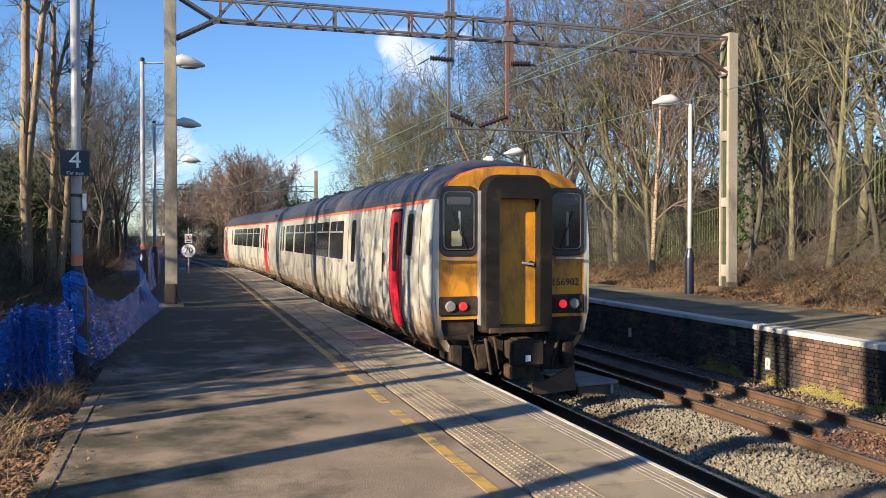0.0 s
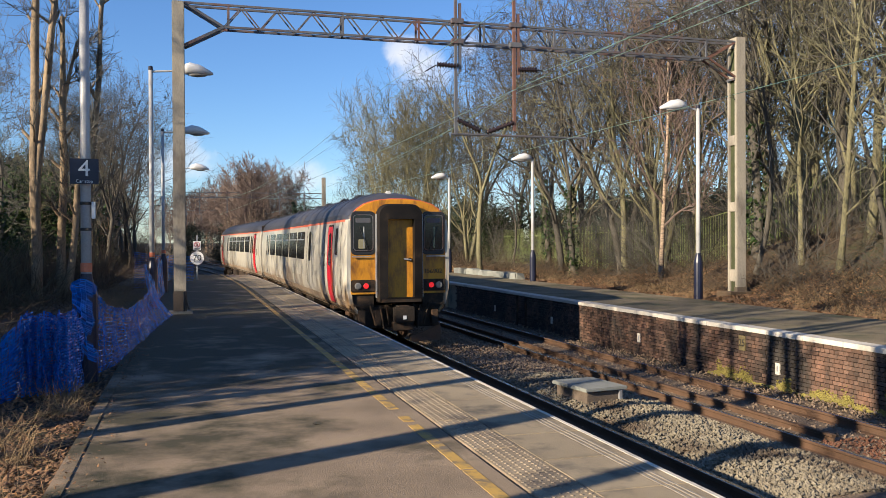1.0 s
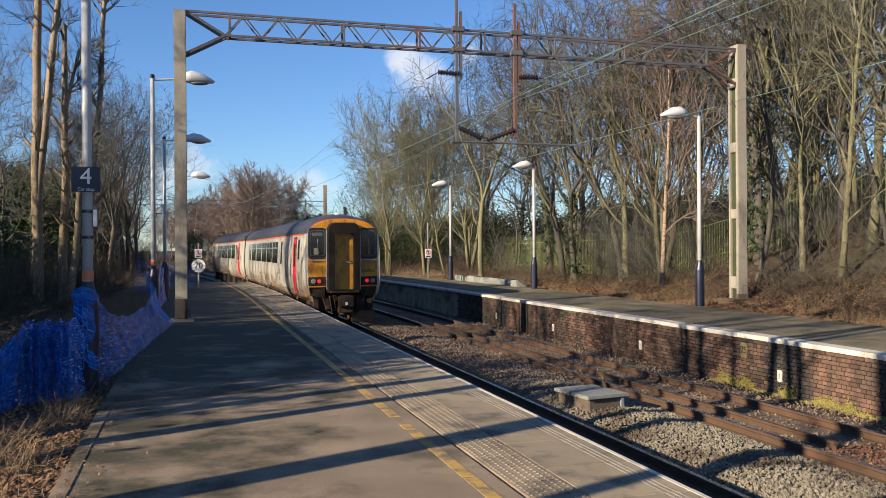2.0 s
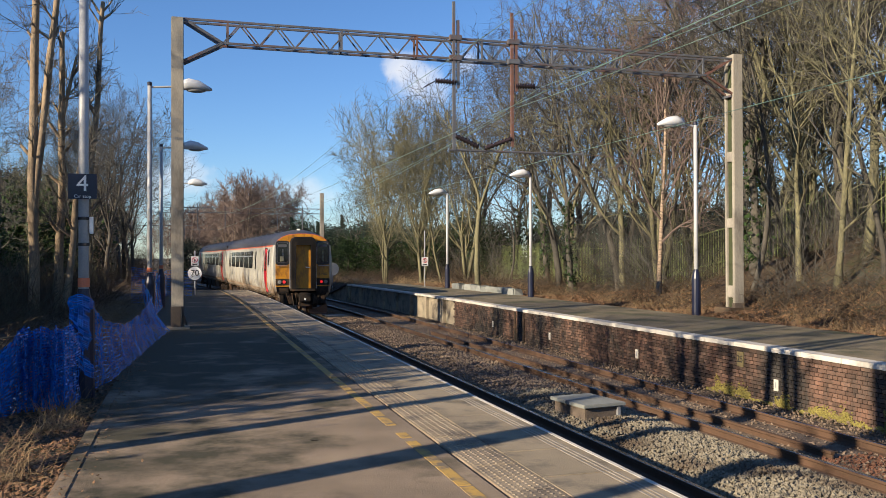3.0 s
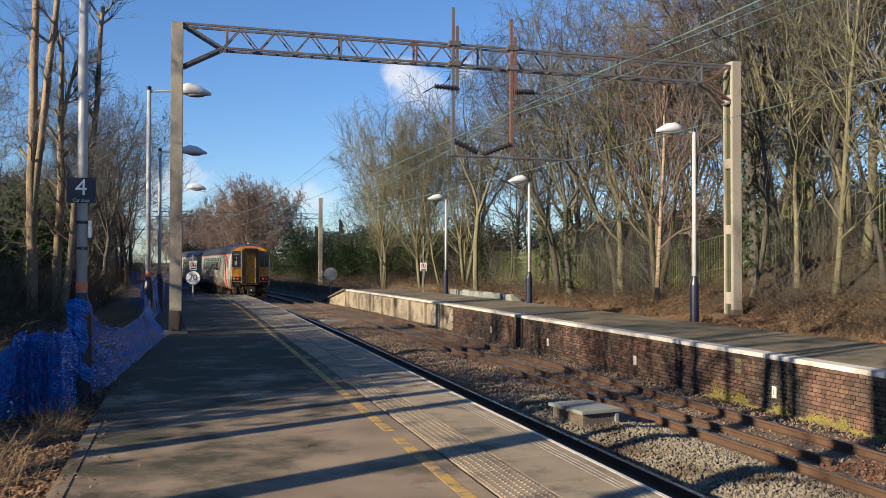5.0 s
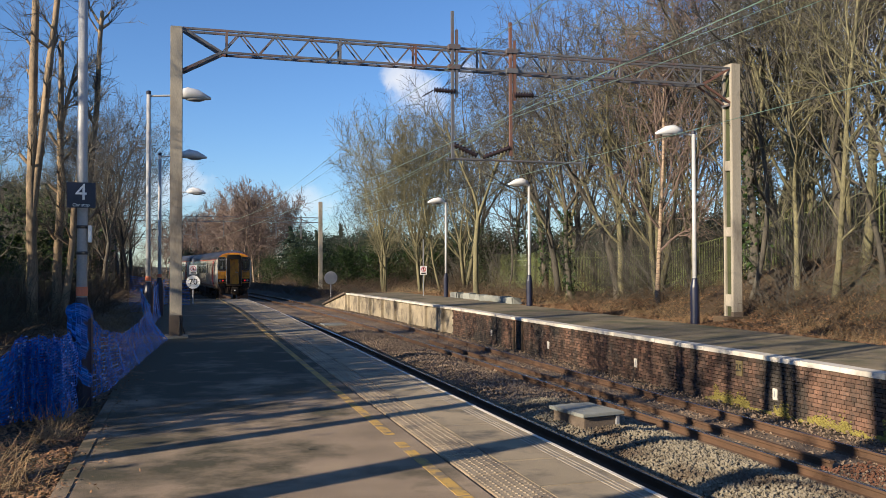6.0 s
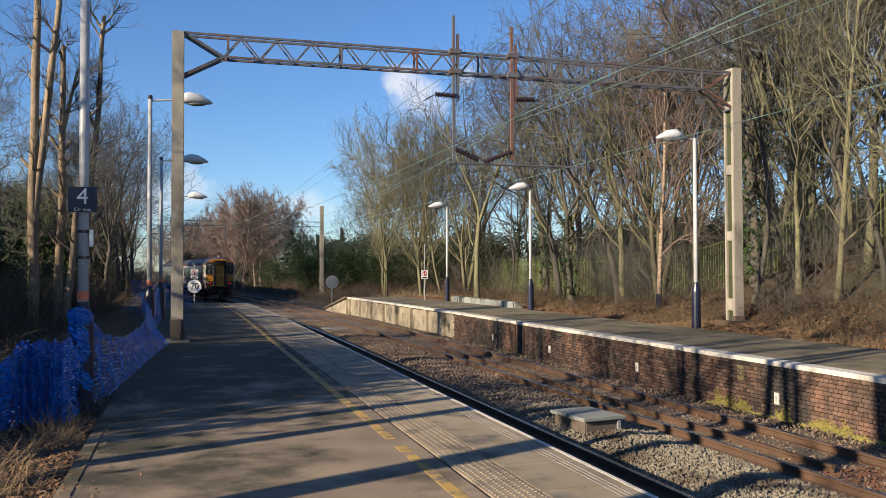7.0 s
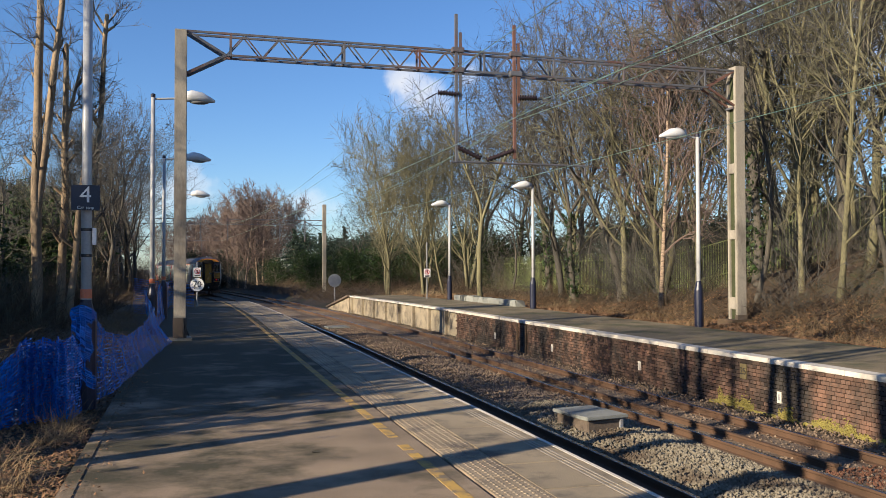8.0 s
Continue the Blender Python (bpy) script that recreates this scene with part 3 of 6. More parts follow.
# -- near platform --
def near_platform():
    ys = spread(-12, NEAR_END, 1.0)
    p = tagged(thing("platform_near"), "asphalt platform with concrete edge slabs", "platform", kind="structure")
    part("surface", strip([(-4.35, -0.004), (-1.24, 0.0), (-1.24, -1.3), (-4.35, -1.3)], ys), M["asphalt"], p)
    part("edge_wall", strip([(-1.24, -0.09), (-0.12, -0.09), (-0.12, -1.3), (-1.24, -1.3)], ys), M["mortar"], p)
    part("kerb", strip([(-4.47, 0.0), (-4.35, 0.004), (-4.35, -0.3), (-4.47, -0.3)], ys), M["asphalt"], p, "low concrete edging at the back")
    # paving: coping slabs with grooves, blister pavers beside them
    cop = box(-0.78, 0.0, 0.006, 0.894, -0.088, 0.0, 0.006)
    cop_ob = part("coping_slab", cop, M["slab"], p)
    groove = box(-0.145, -0.125, 0.0, 0.9, 0.0, 0.003)
    for gx in (-0.19, -0.24):
        box(gx, gx + 0.02, 0.0, 0.9, 0.0, 0.003, bm=groove)
    g_ob = part("edge_line", groove, M["worn"], cop_ob, "worn pale grooves along the edge")
    nose = part("edge_stripe", box(-0.04, 0.002, 0.0, 0.9, -0.03, 0.004), M["white"], cop_ob, "worn white edge paint")
    tac = box(-1.2, -0.786, 0.004, 0.396, -0.06, 0.0, 0.004)
    for i in range(6):
        for j in range(6):
            bmesh.ops.create_cone(tac, cap_ends=True, segments=6, radius1=0.016, radius2=0.010, depth=0.006,
                                  matrix=Matrix.Translation((-1.2 + 0.035 + i * 0.0685, 0.03 + j * 0.068, 0.003)))
    tac_ob = part("tactile_paver", tac, M["tactile"], p)
    y = 0.0
    first = True
    while y < NEAR_END - 0.9:
        d, s = drift(y)
        m = pose(-d, y, 0, random.uniform(-0.15, 0.15), random.uniform(-0.1, 0.1), math.degrees(math.atan(s)))
        if first:
            cop_ob.matrix_basis = m
            first = False
        else:
            o = new("coping_slab", cop_ob.data)
            o.parent, o.matrix_basis = p, m
            for src, nm in ((g_ob, "edge_line"), (nose, "edge_stripe")):
                q = new(nm, src.data)
                q.parent = o
        y += 0.9
    y = 0.0
    first = True
    while y < 21:
        m = pose(0, y, random.uniform(-0.002, 0.002))
        if first:
            tac_ob.matrix_basis = m
            first = False
        else:
            o = new("tactile_paver", tac_ob.data)
            o.parent, o.matrix_basis = p, m
        y += 0.4
    part("paved_margin", strip([(-1.2, -0.006), (-0.785, -0.006), (-0.785, -0.08), (-1.2, -0.08)], spread(21, NEAR_END, 1.0)), M["slab"], p)
    part("joint_fill", strip([(-1.24, -0.02), (-0.0, -0.02), (-0.0, -0.08), (-1.24, -0.08)], spread(-12, 21, 1.0)), M["mortar"], p)
    # painted line, worn through in places
    line = bmesh.new()
    for a, b2 in ((2.0, 6.2), (6.24, 7.9), (8.05, 8.3), (8.7, 12.4), (12.43, 16.0), (16.02, 19.5), (19.53, 34), (34.05, NEAR_END)):
        strip([(-1.49, 0.004), (-1.385, 0.004), (-1.385, 0.0), (-1.49, 0.0)], spread(a, b2, 1.0), bm=line)
    part("yellow_line", line, M["yellow"], p, "worn yellow painted line")


near_platform()


# -- far platform --
def far_platform():
    ys = spread(-12, FAR_END, 1.0)
    p = tagged(thing("platform_far"), "asphalt platform with dark brick wall and white coping", "platform", kind="structure")
    part("surface", strip([(FAR_EDGE + 0.35, -0.012), (10.9, 0.01), (10.9, -1.3), (FAR_EDGE + 0.35, -1.3)], ys), M["asphalt2"], p)
    part("wall_core", strip([(FAR_EDGE + 0.085, -0.08), (FAR_EDGE + 0.35, -0.08), (FAR_EDGE + 0.35, -1.3), (FAR_EDGE + 0.085, -1.3)], spread(-12, 34.2, 1.0)), M["mortar"], p)
    part("concrete_wall", strip([(FAR_EDGE + 0.16, -0.08), (FAR_EDGE + 0.35, -0.08), (FAR_EDGE + 0.35, -1.3), (FAR_EDGE + 0.16, -1.3)], spread(34.2, FAR_END, 1.0)), M["render_c"], p, "pale stained concrete wall")
    for y in (35.6, 38.2, 40.9, 43.6, 46.3, 49.0, 51.7, 54.4):
        d = drift(y)[0]
        part("buttress", box(FAR_EDGE + 0.02 - d, FAR_EDGE + 0.18 - d, y, y + 0.32, -1.25, -0.088, 0.015), M["render_c"], p)
    cop = part("coping_slab", box(0, 0.36, 0.004, 0.996, -0.085, 0.004, 0.008), M["white"], p)
    y, first = -2.0, True
    while y < FAR_END - 0.9:
        d, s = drift(y)
        m = pose(FAR_EDGE - d, y, random.uniform(-0.004, 0.004), 0, 0, math.degrees(math.atan(s)))
        if first:
            cop.matrix_basis, first = m, False
        else:
            o = new("coping_slab", cop.data)
            o.parent, o.matrix_basis = p, m
        y += 1.0
    # end ramp
    d, s = drift(FAR_END)
    ramp = bmesh.new()
    a = [ramp.verts.new(c) for c in ((FAR_EDGE - d, FAR_END, 0), (10.6 - d, FAR_END, 0), (10.6 - d, FAR_END, -1.3), (FAR_EDGE - d, FAR_END, -1.3))]
    b = [ramp.verts.new(c) for c in ((FAR_EDGE - 0.4 - d, FAR_END + 6, -1.0), (10.6 - d, FAR_END + 6, -1.0), (10.6 - d, FAR_END + 6, -1.3), (FAR_EDGE - 0.4 - d, FAR_END + 6, -1.3))]
    for i in range(4):
        ramp.faces.new((a[i], a[(i + 1) % 4], b[(i + 1) % 4], b[i]))
    ramp.faces.new(a)
    ramp.faces.new(list(reversed(b)))
    bmesh.ops.recalc_face_normals(ramp, faces=ramp.faces[:])
    part("end_ramp", ramp, M["render_c"], p, "concrete ramp down to the track")
    for x in (FAR_EDGE - 0.06, FAR_EDGE + 0.5):
        part("ramp_beam", bar((x - d, FAR_END - 0.2, 0.02), (x - 0.4 - d, FAR_END + 6.2, -0.95), 0.16, 0.12), M["sleeper"], p, "dark timber beam down the ramp")
    return p


FAR_P = far_platform()


# -- street furniture --
def lamp_post(name, x, y, side, height=6.4, z=0.0, reach=1.62):
    """A tall tubular lamp post with a dark sleeve at its foot and one arm; side: +1 reaches to +x."""
    t = tagged(thing(name, x, y, z), "tall pale tubular lamp post with navy foot sleeve", "lamp post", "platform lamp posts")
    part("pole", rod((0, 0, 0), (0, 0, height), 0.07, 0.055, 14), M["post"], t, smooth=True)
    part("cap", lathe([(0.062, height - 0.06), (0.064, height + 0.03), (0.03, height + 0.05)], 12), M["navy"], t, "dark top cap")
    part("foot_sleeve", lathe([(0.135, -0.06), (0.135, 1.08), (0.12, 1.14), (0.075, 1.32), (0.072, 1.36)], 14), M["navy"], t, "navy steel sleeve")
    if side > 0:
        part("band", lathe([(0.073, 1.38), (0.073, 1.50)], 14), M["orange"], t, "faded orange band")
    part("arm", rod((0, 0, height - 0.1), (side * (reach - 0.85), 0, height - 0.04), 0.028, 0.028, 8), M["post"], t)
    b = bmesh.new()
    rings = []
    for u, w, h0, h1 in ((0, 0.05, -0.04, 0.05), (0.06, 0.13, -0.07, 0.16), (0.3, 0.18, -0.09, 0.25), (0.58, 0.16, -0.10, 0.20), (0.84, 0.09, -0.08, 0.05), (0.92, 0.03, -0.06, 0.0)):
        rings.append([b.verts.new((side * (reach - 0.92 + u), w * math.cos(a), (h0 + h1) / 2 + (h1 - h0) / 2 * math.sin(a) + height - 0.05))
                      for a in [2 * math.pi * k / 12 for k in range(12)]])
    for p, q in zip(rings, rings[1:]):
        for i in range(12):
            b.faces.new((p[i], p[(i + 1) % 12], q[(i + 1) % 12], q[i]))
    b.faces.new(rings[0])
    b.faces.new(list(reversed(rings[-1])))
    bmesh.ops.recalc_face_normals(b, faces=b.faces[:])
    head = part("lantern", b, M["lamp_head"], t, "grey streamlined lantern head", smooth=True)
    bowl = bmesh.new()
    bmesh.ops.create_uvsphere(bowl, u_segments=12, v_segments=6, radius=1, matrix=Matrix.LocRotScale((side * (reach - 0.42), 0, height - 0.13), None, (0.26, 0.11, 0.06)))
    part("bowl", bowl, M["lens"], head, "clear plastic bowl", smooth=True)
    part("photocell", rod((side * (reach - 0.6), 0, height + 0.08), (side * (reach - 0.6), 0, height + 0.2), 0.02, 0.02, 8), M["post"], head)
    return t


lamp_post("lamp_post", -4.78, 12.05, 1, 6.4)
lamp_post("lamp_post", -4.45, 24.17, 1, 6.45)
lamp_post("lamp_post", -4.38, 32.07, 1, 5.8)
lamp_post("lamp_post", -4.15, 44.0, 1, 5.5)
lamp_post("lamp_post", 11.32, 22.6, -1, 5.8, reach=1.3)
lamp_post("lamp_post", 10.77, 34.3, -1, 5.35, reach=0.95)
lamp_post("lamp_post", 10.5, 45.8, -1, 5.4, reach=1.05)


def car_stop_sign():
    s = tagged(thing("car_stop_sign", -4.78, 11.93, 2.69), "navy square sign with a white four on a lamp post", "sign")
    part("board", box(-0.175, 0.175, -0.012, 0.0, -0.165, 0.165, 0.004), M["navy"], s)
    words("numeral", "4", 0.30, M["white_sign"], s, pose(0, -0.014, 0.03, 90))
    words("caption", "Car stop", 0.058, M["white_sign"], s, pose(0, -0.014, -0.13, 90))
    part("bracket", box(-0.09, 0.09, 0.0, 0.055, -0.06, 0.06, 0.003), M["galv"], s)
    c = tagged(thing("cable_clamp", -4.78, 12.05, 2.28), "small black clamps and a bracket on a lamp post", "clamp")
    for z in (0.0, -0.34):
        part("strap", lathe([(0.075, z - 0.02), (0.078, z), (0.075, z + 0.02)], 12), M["black"], c)
        part("bolt", rod((0.0, -0.07, z), (0.05, -0.12, z), 0.014, 0.014, 6), M["black"], c)
    part("plate", box(0.075, 0.12, -0.06, 0.02, -0.2, 0.02, 0.004), M["white_sign"], c)


car_stop_sign()


def speed_sign():
    s = tagged(thing("speed_sign", -3.15, 42.0, 0.0), "round white speed sign with black figures on a grey post", "sign")
    part("post", rod((0, 0.03, 0), (0, 0.03, 2.1), 0.035, 0.035, 10), M["galv"], s)
    part("disc", lathe([(0.34, -0.012), (0.345, 0.0), (0.34, 0.012)], 32, m=pose(0, -0.02, 1.03, 90)), M["black"], s)
    part("face", lathe([(0.315, -0.005), (0.315, 0.005)], 32, m=pose(0, -0.034, 1.03, 90)), M["white_sign"], s)
    words("figures", "70", 0.40, M["black"], s, pose(0, -0.042, 1.03, 90), 0.003)
    b = tagged(thing("warning_sign", -3.15, 41.98, 1.63), "small white warning sign with a red symbol", "sign")
    part("board", box(-0.17, 0.17, -0.012, 0.0, -0.23, 0.2, 0.004), M["white_sign"], b)
    part("ring", ring_mesh(0.13, 0.022, pose(0, -0.017, 0.03, 90)), M["red"], b)
    part("bar", bar((-0.09, -0.016, 0.12), (0.09, -0.016, -0.06), 0.006, 0.025), M["red"], b)
    part("figure", box(-0.03, 0.03, -0.016, -0.012, -0.05, 0.09), M["black"], b)
    part("caption", box(-0.12, 0.12, -0.016, -0.012, -0.2, -0.14), M["black"], b)


def ring_mesh(r, w, m, n=28, depth=0.004):
    b = bmesh.new()
    rings = []
    for rr, z in ((r, 0), (r, depth), (r - w, depth), (r - w, 0)):
        rings.append([b.verts.new(m @ Vector((rr * math.cos(2 * math.pi * i / n), rr * math.sin(2 * math.pi * i / n), z))) for i in range(n)])
    for k in range(4):
        p, q = rings[k], rings[(k + 1) % 4]
        for i in range(n):
            b.faces.new((p[i], p[(i + 1) % n], q[(i + 1) % n], q[i]))
    bmesh.ops.recalc_face_normals(b, faces=b.faces[:])
    return b


speed_sign()


def far_warning_sign():
    s = tagged(thing("warning_sign_post", 9.79, 47.97, 0), "white warning sign with a red symbol on a thin post", "sign")
    part("post", rod((0, 0.03, 0), (0, 0.03, 3.3), 0.03, 0.03, 8), M["galv"], s)
    part("board", box(-0.2, 0.2, -0.012, 0.0, 1.25, 1.75, 0.004), M["white_sign"], s)
    part("ring", ring_mesh(0.14, 0.03, pose(0, -0.017, 1.56, 90)), M["red"], s)
    part("bar", bar((-0.1, -0.016, 1.66), (0.1, -0.016, 1.46), 0.006, 0.03), M["red"], s)
    part("figure", box(-0.03, 0.03, -0.016, -0.012, 1.48, 1.66), M["black"], s)
    part("caption", box(-0.14, 0.14, -0.016, -0.012, 1.28, 1.36), M["black"], s)
    r = tagged(thing("round_sign", 7.3, 66.0, -0.95), "round grey sign seen from behind on a post", "sign")
    part("post", rod((0, 0, 0), (0, 0, 2.3), 0.05, 0.05, 8), M["galv"], r)
    part("disc", lathe([(0.5, -0.012), (0.51, 0.0), (0.5, 0.012)], 28, m=pose(0, -0.06, 1.8, 90)), M["galv"], r)
    part("stiffener", box(-0.4, 0.4, -0.09, -0.075, 1.76, 1.84), M["galv"], r)


far_warning_sign()


def service_box():
    s = tagged(thing("cable_box", 3.15, 13.45, -1.21, 8), "grey concrete cable box with flat lid in the ballast", "cable box")
    # body takes the dark sleeper material to stand in for shade
    part("body", box(-0.36, 0.36, -0.48, 0.48, 0, 0.44, 0.015), M["sleeper"], s, "concrete chamber coloured dark for shade")
    part("lid", box(-0.42, 0.42, -0.54, 0.02, 0.44, 0.50, 0.012), M["lid"], s, "pale grey lid slab")
    part("lid", box(-0.42, 0.42, 0.03, 0.54, 0.44, 0.50, 0.012), M["lid"], s, "pale grey lid slab")
    part("hasp", box(0.26, 0.32, -0.525, -0.48, 0.28, 0.43, 0.004), M["galv"], s)
    q = tagged(thing("cable_box", 3.0, 39.0, -1.14, 2), "low pale concrete cable box beside the track", "cable box")
    part("body", box(-0.4, 0.4, -0.5, 0.5, 0, 0.2, 0.015), M["render_c"], q)
    part("lid", box(-0.5, 0.5, -0.6, 0.6, 0.2, 0.26, 0.01), M["lid"], q)


service_box()


def wall_plates():
    for y, z, w, h, kind in ((14.81, -0.33, 0.2, 0.3, "n"), (13.72, -0.7, 0.12, 0.22, "w"), (18.96, -0.67, 0.12, 0.22, "w"), (24.3, -0.7, 0.12, 0.22, "w"), (29.4, -0.7, 0.12, 0.22, "w")):
        x = FAR_EDGE + 0.032 - drift(y)[0]
        p = tagged(thing("wall_plate", x, y, z, -90), "yellow enamel number plate on brick wall" if kind == "n" else "small white marker plate on brick wall", "plate", "wall marker plates")
        part("board", box(-w / 2, w / 2, -0.012, 0.02, -h / 2, h / 2, 0.003), mat_sign_yellow if kind == "n" else M["white"], p)
        if kind == "n":
            words("figures", "25", 0.2, M["black"], p, pose(0, -0.014, 0, 90))
        else:
            part("mark", box(-0.02, 0.02, -0.015, -0.012, -0.05, 0.06), M["galv"], p)


mat_sign_yellow = mat("sign_yellow", (0.17, 0.135, 0.06), (0.10, 0.082, 0.042), 0.6, bump=0.05)
wall_plates()


# -- overhead line structures --
GY = 22.3


def portal():
    g = tagged(thing("overhead_portal", 0, GY, 0), "steel lattice portal on concrete masts spanning both tracks", "portal")
    # each mast: a front and a rear leg joined by rungs
    for xa, xb, top, label in ((-3.862, -3.567, 7.74, "pale concrete mast"), (12.30, 12.62, 7.86, "pale concrete ladder-form mast")):
        mb = bmesh.new()
        box(xa, xb, -0.24, -0.12, -0.1, top, 0.014, bm=mb)
        box(xa + 0.004, xb - 0.004, 0.15, 0.24, -0.1, top, 0.014, bm=mb)
        for z0, z1 in ((0.50, 0.86), (2.62, 2.90), (4.62, 4.92), (6.62, 6.86), (7.55, top)):
            box(xa + 0.006, xb - 0.006, -0.13, 0.16, z0, z1, 0.012, bm=mb)
        mast = part("mast", mb, M["mast"], g, label)
        # added dark infill standing in for the shaded gap between the legs
        part("web", box(xa + 0.07, xb - 0.07, -0.118, 0.148, 0.0, 7.6), M["moss_shade"], mast, "dark infill standing for shade between the legs")
        part("base_cover", box(xa - 0.014, xb + 0.014, -0.255, -0.11, -0.1, 0.56 if xa < 0 else 0.34, 0.01), M["sleeper"], g, "dark weathered mast base")
    part("footing", box(-4.0, -3.42, -0.36, 0.3, -0.3, 0.06, 0.02), M["render_c"], g)
    part("conduit", rod((-3.62, -0.29, 0), (-3.62, -0.29, 0.55), 0.025, 0.025, 8), M["black"], g)
    part("conduit", rod((-3.62, -0.29, 0.5), (-3.50, -0.27, 0.1), 0.02, 0.02, 8), M["black"], g)
    part("footing", box(12.0, 12.9, -0.4, 0.4, -0.5, 0.2, 0.03), M["bramble"], g, "dark mossy mast footing")
    # lattice beam
    x0, x1, zt, zb = -3.57, 12.32, 7.72, 7.17
    for yy in (-0.16, 0.16):
        part("top_chord", bar((x0, yy, zt), (x1, yy, zt), 0.055, 0.055), M["gsteel"], g)
        part("bottom_chord", bar((x0 + 0.93, yy, zb), (x1 - 0.9, yy, zb), 0.055, 0.055), M["gsteel"], g)
        part("knee", bar((x0, yy, 6.66), (x0 + 0.95, yy, zb), 0.07, 0.07), M["gsteel"], g)
        part("knee", bar((x0, yy, zt), (x0 + 0.95, yy, zb), 0.06, 0.06), M["gsteel"], g)
        part("knee", bar((x1, yy, 6.66), (x1 - 0.93, yy, zb), 0.055, 0.055), M["rsteel"], g)
        part("knee", bar((x1, yy, zt), (x1 - 0.93, yy, zb), 0.05, 0.05), M["rsteel"], g)
        xs = spread(x0 + 0.95, x1 - 0.93, 0.46)
        for i, (a, c) in enumerate(zip(xs, xs[1:])):
            p, q = ((a, yy, zb), (c, yy, zt)) if i % 2 == 0 else ((a, yy, zt), (c, yy, zb))
            part("lattice_bar", bar(p, q, 0.03, 0.03), M["gsteel"], g)
        for xx in (-2.5, 0.4, 2.45, 4.3, 6.4, 8.6, 11.3):
            part("upright", bar((xx, yy, zb), (xx, yy, zt), 0.05, 0.05), M["gsteel"], g)
    for xx in (-2.5, 0.4, 2.45, 4.3, 6.4, 8.6, 11.3):
        part("cross_tie", bar((xx, -0.16, zb), (xx, 0.16, zb), 0.04, 0.04), M["gsteel"], g)
    for zz in (6.6, zt):
        part("cross_tie", bar((12.27, -0.18, zz), (12.27, 0.18, zz), 0.06, 0.06), M["gsteel"], g)
    # drop posts with insulators
    for x, top, bottom, m, sgn in ((3.46, 8.7, 4.65, "gsteel", -1), (5.15, 8.52, 4.8, "rsteel", 1)):
        drop = part("drop_post", bar((x, -0.24, bottom), (x, -0.24, top), 0.075, 0.075), M[m], g, "rust-streaked drop post")
        part("channel", bar((x + 0.12, -0.24, 6.35), (x + 0.12, -0.24, top - 0.5), 0.07, 0.07), M[m], drop)
        for z in (zt, zb):
            part("clamp", box(x - 0.12, x + 0.22, -0.3, -0.14, z - 0.07, z + 0.07, 0.01), M["gsteel"], drop)
        ins = lathe([(0.03 if k % 2 else 0.085, 0.04 * k) for k in range(15)], 12, m=Matrix.Translation((x + (0.05 if sgn < 0 else 0.1), -0.24, 6.5)) @ Euler((0, radians(sgn * 88), 0)).to_matrix().to_4x4())
        part("insulator", ins, M["insul"], drop, "ribbed brown insulator", smooth=True)
        part("wire_clamp", bar((x + sgn * 0.55, -0.24, 6.5), (x + sgn * 0.85, -0.24, 6.32 if sgn < 0 else 6.5), 0.05, 0.03), M["black"], drop)
    ra = rod((3.3, -0.24, 4.66), (7.35, -0.24, 4.66), 0.028, 0.028, 8)
    arm = part("registration_arm", ra, M["gsteel"], g, "long thin registration tube")
    for a, c in (((3.5, 5.05), (4.15, 4.78)), ((5.1, 5.02), (4.35, 4.74))):
        d = Vector((c[0] - a[0], 0, c[1] - a[1]))
        ins = lathe([(0.035 if k % 2 else 0.085, d.length * k / 14) for k in range(15)], 12, m=Matrix.Translation((a[0], -0.24, a[1])) @ d.to_track_quat('Z', 'Y').to_matrix().to_4x4())
        part("insulator", ins, M["insul"], arm, "ribbed brown insulator", smooth=True)
    part("dropper", bar((7.3, -0.24, 4.66), (7.3, -0.24, 4.4), 0.04, 0.04), M["gsteel"], arm)


portal()


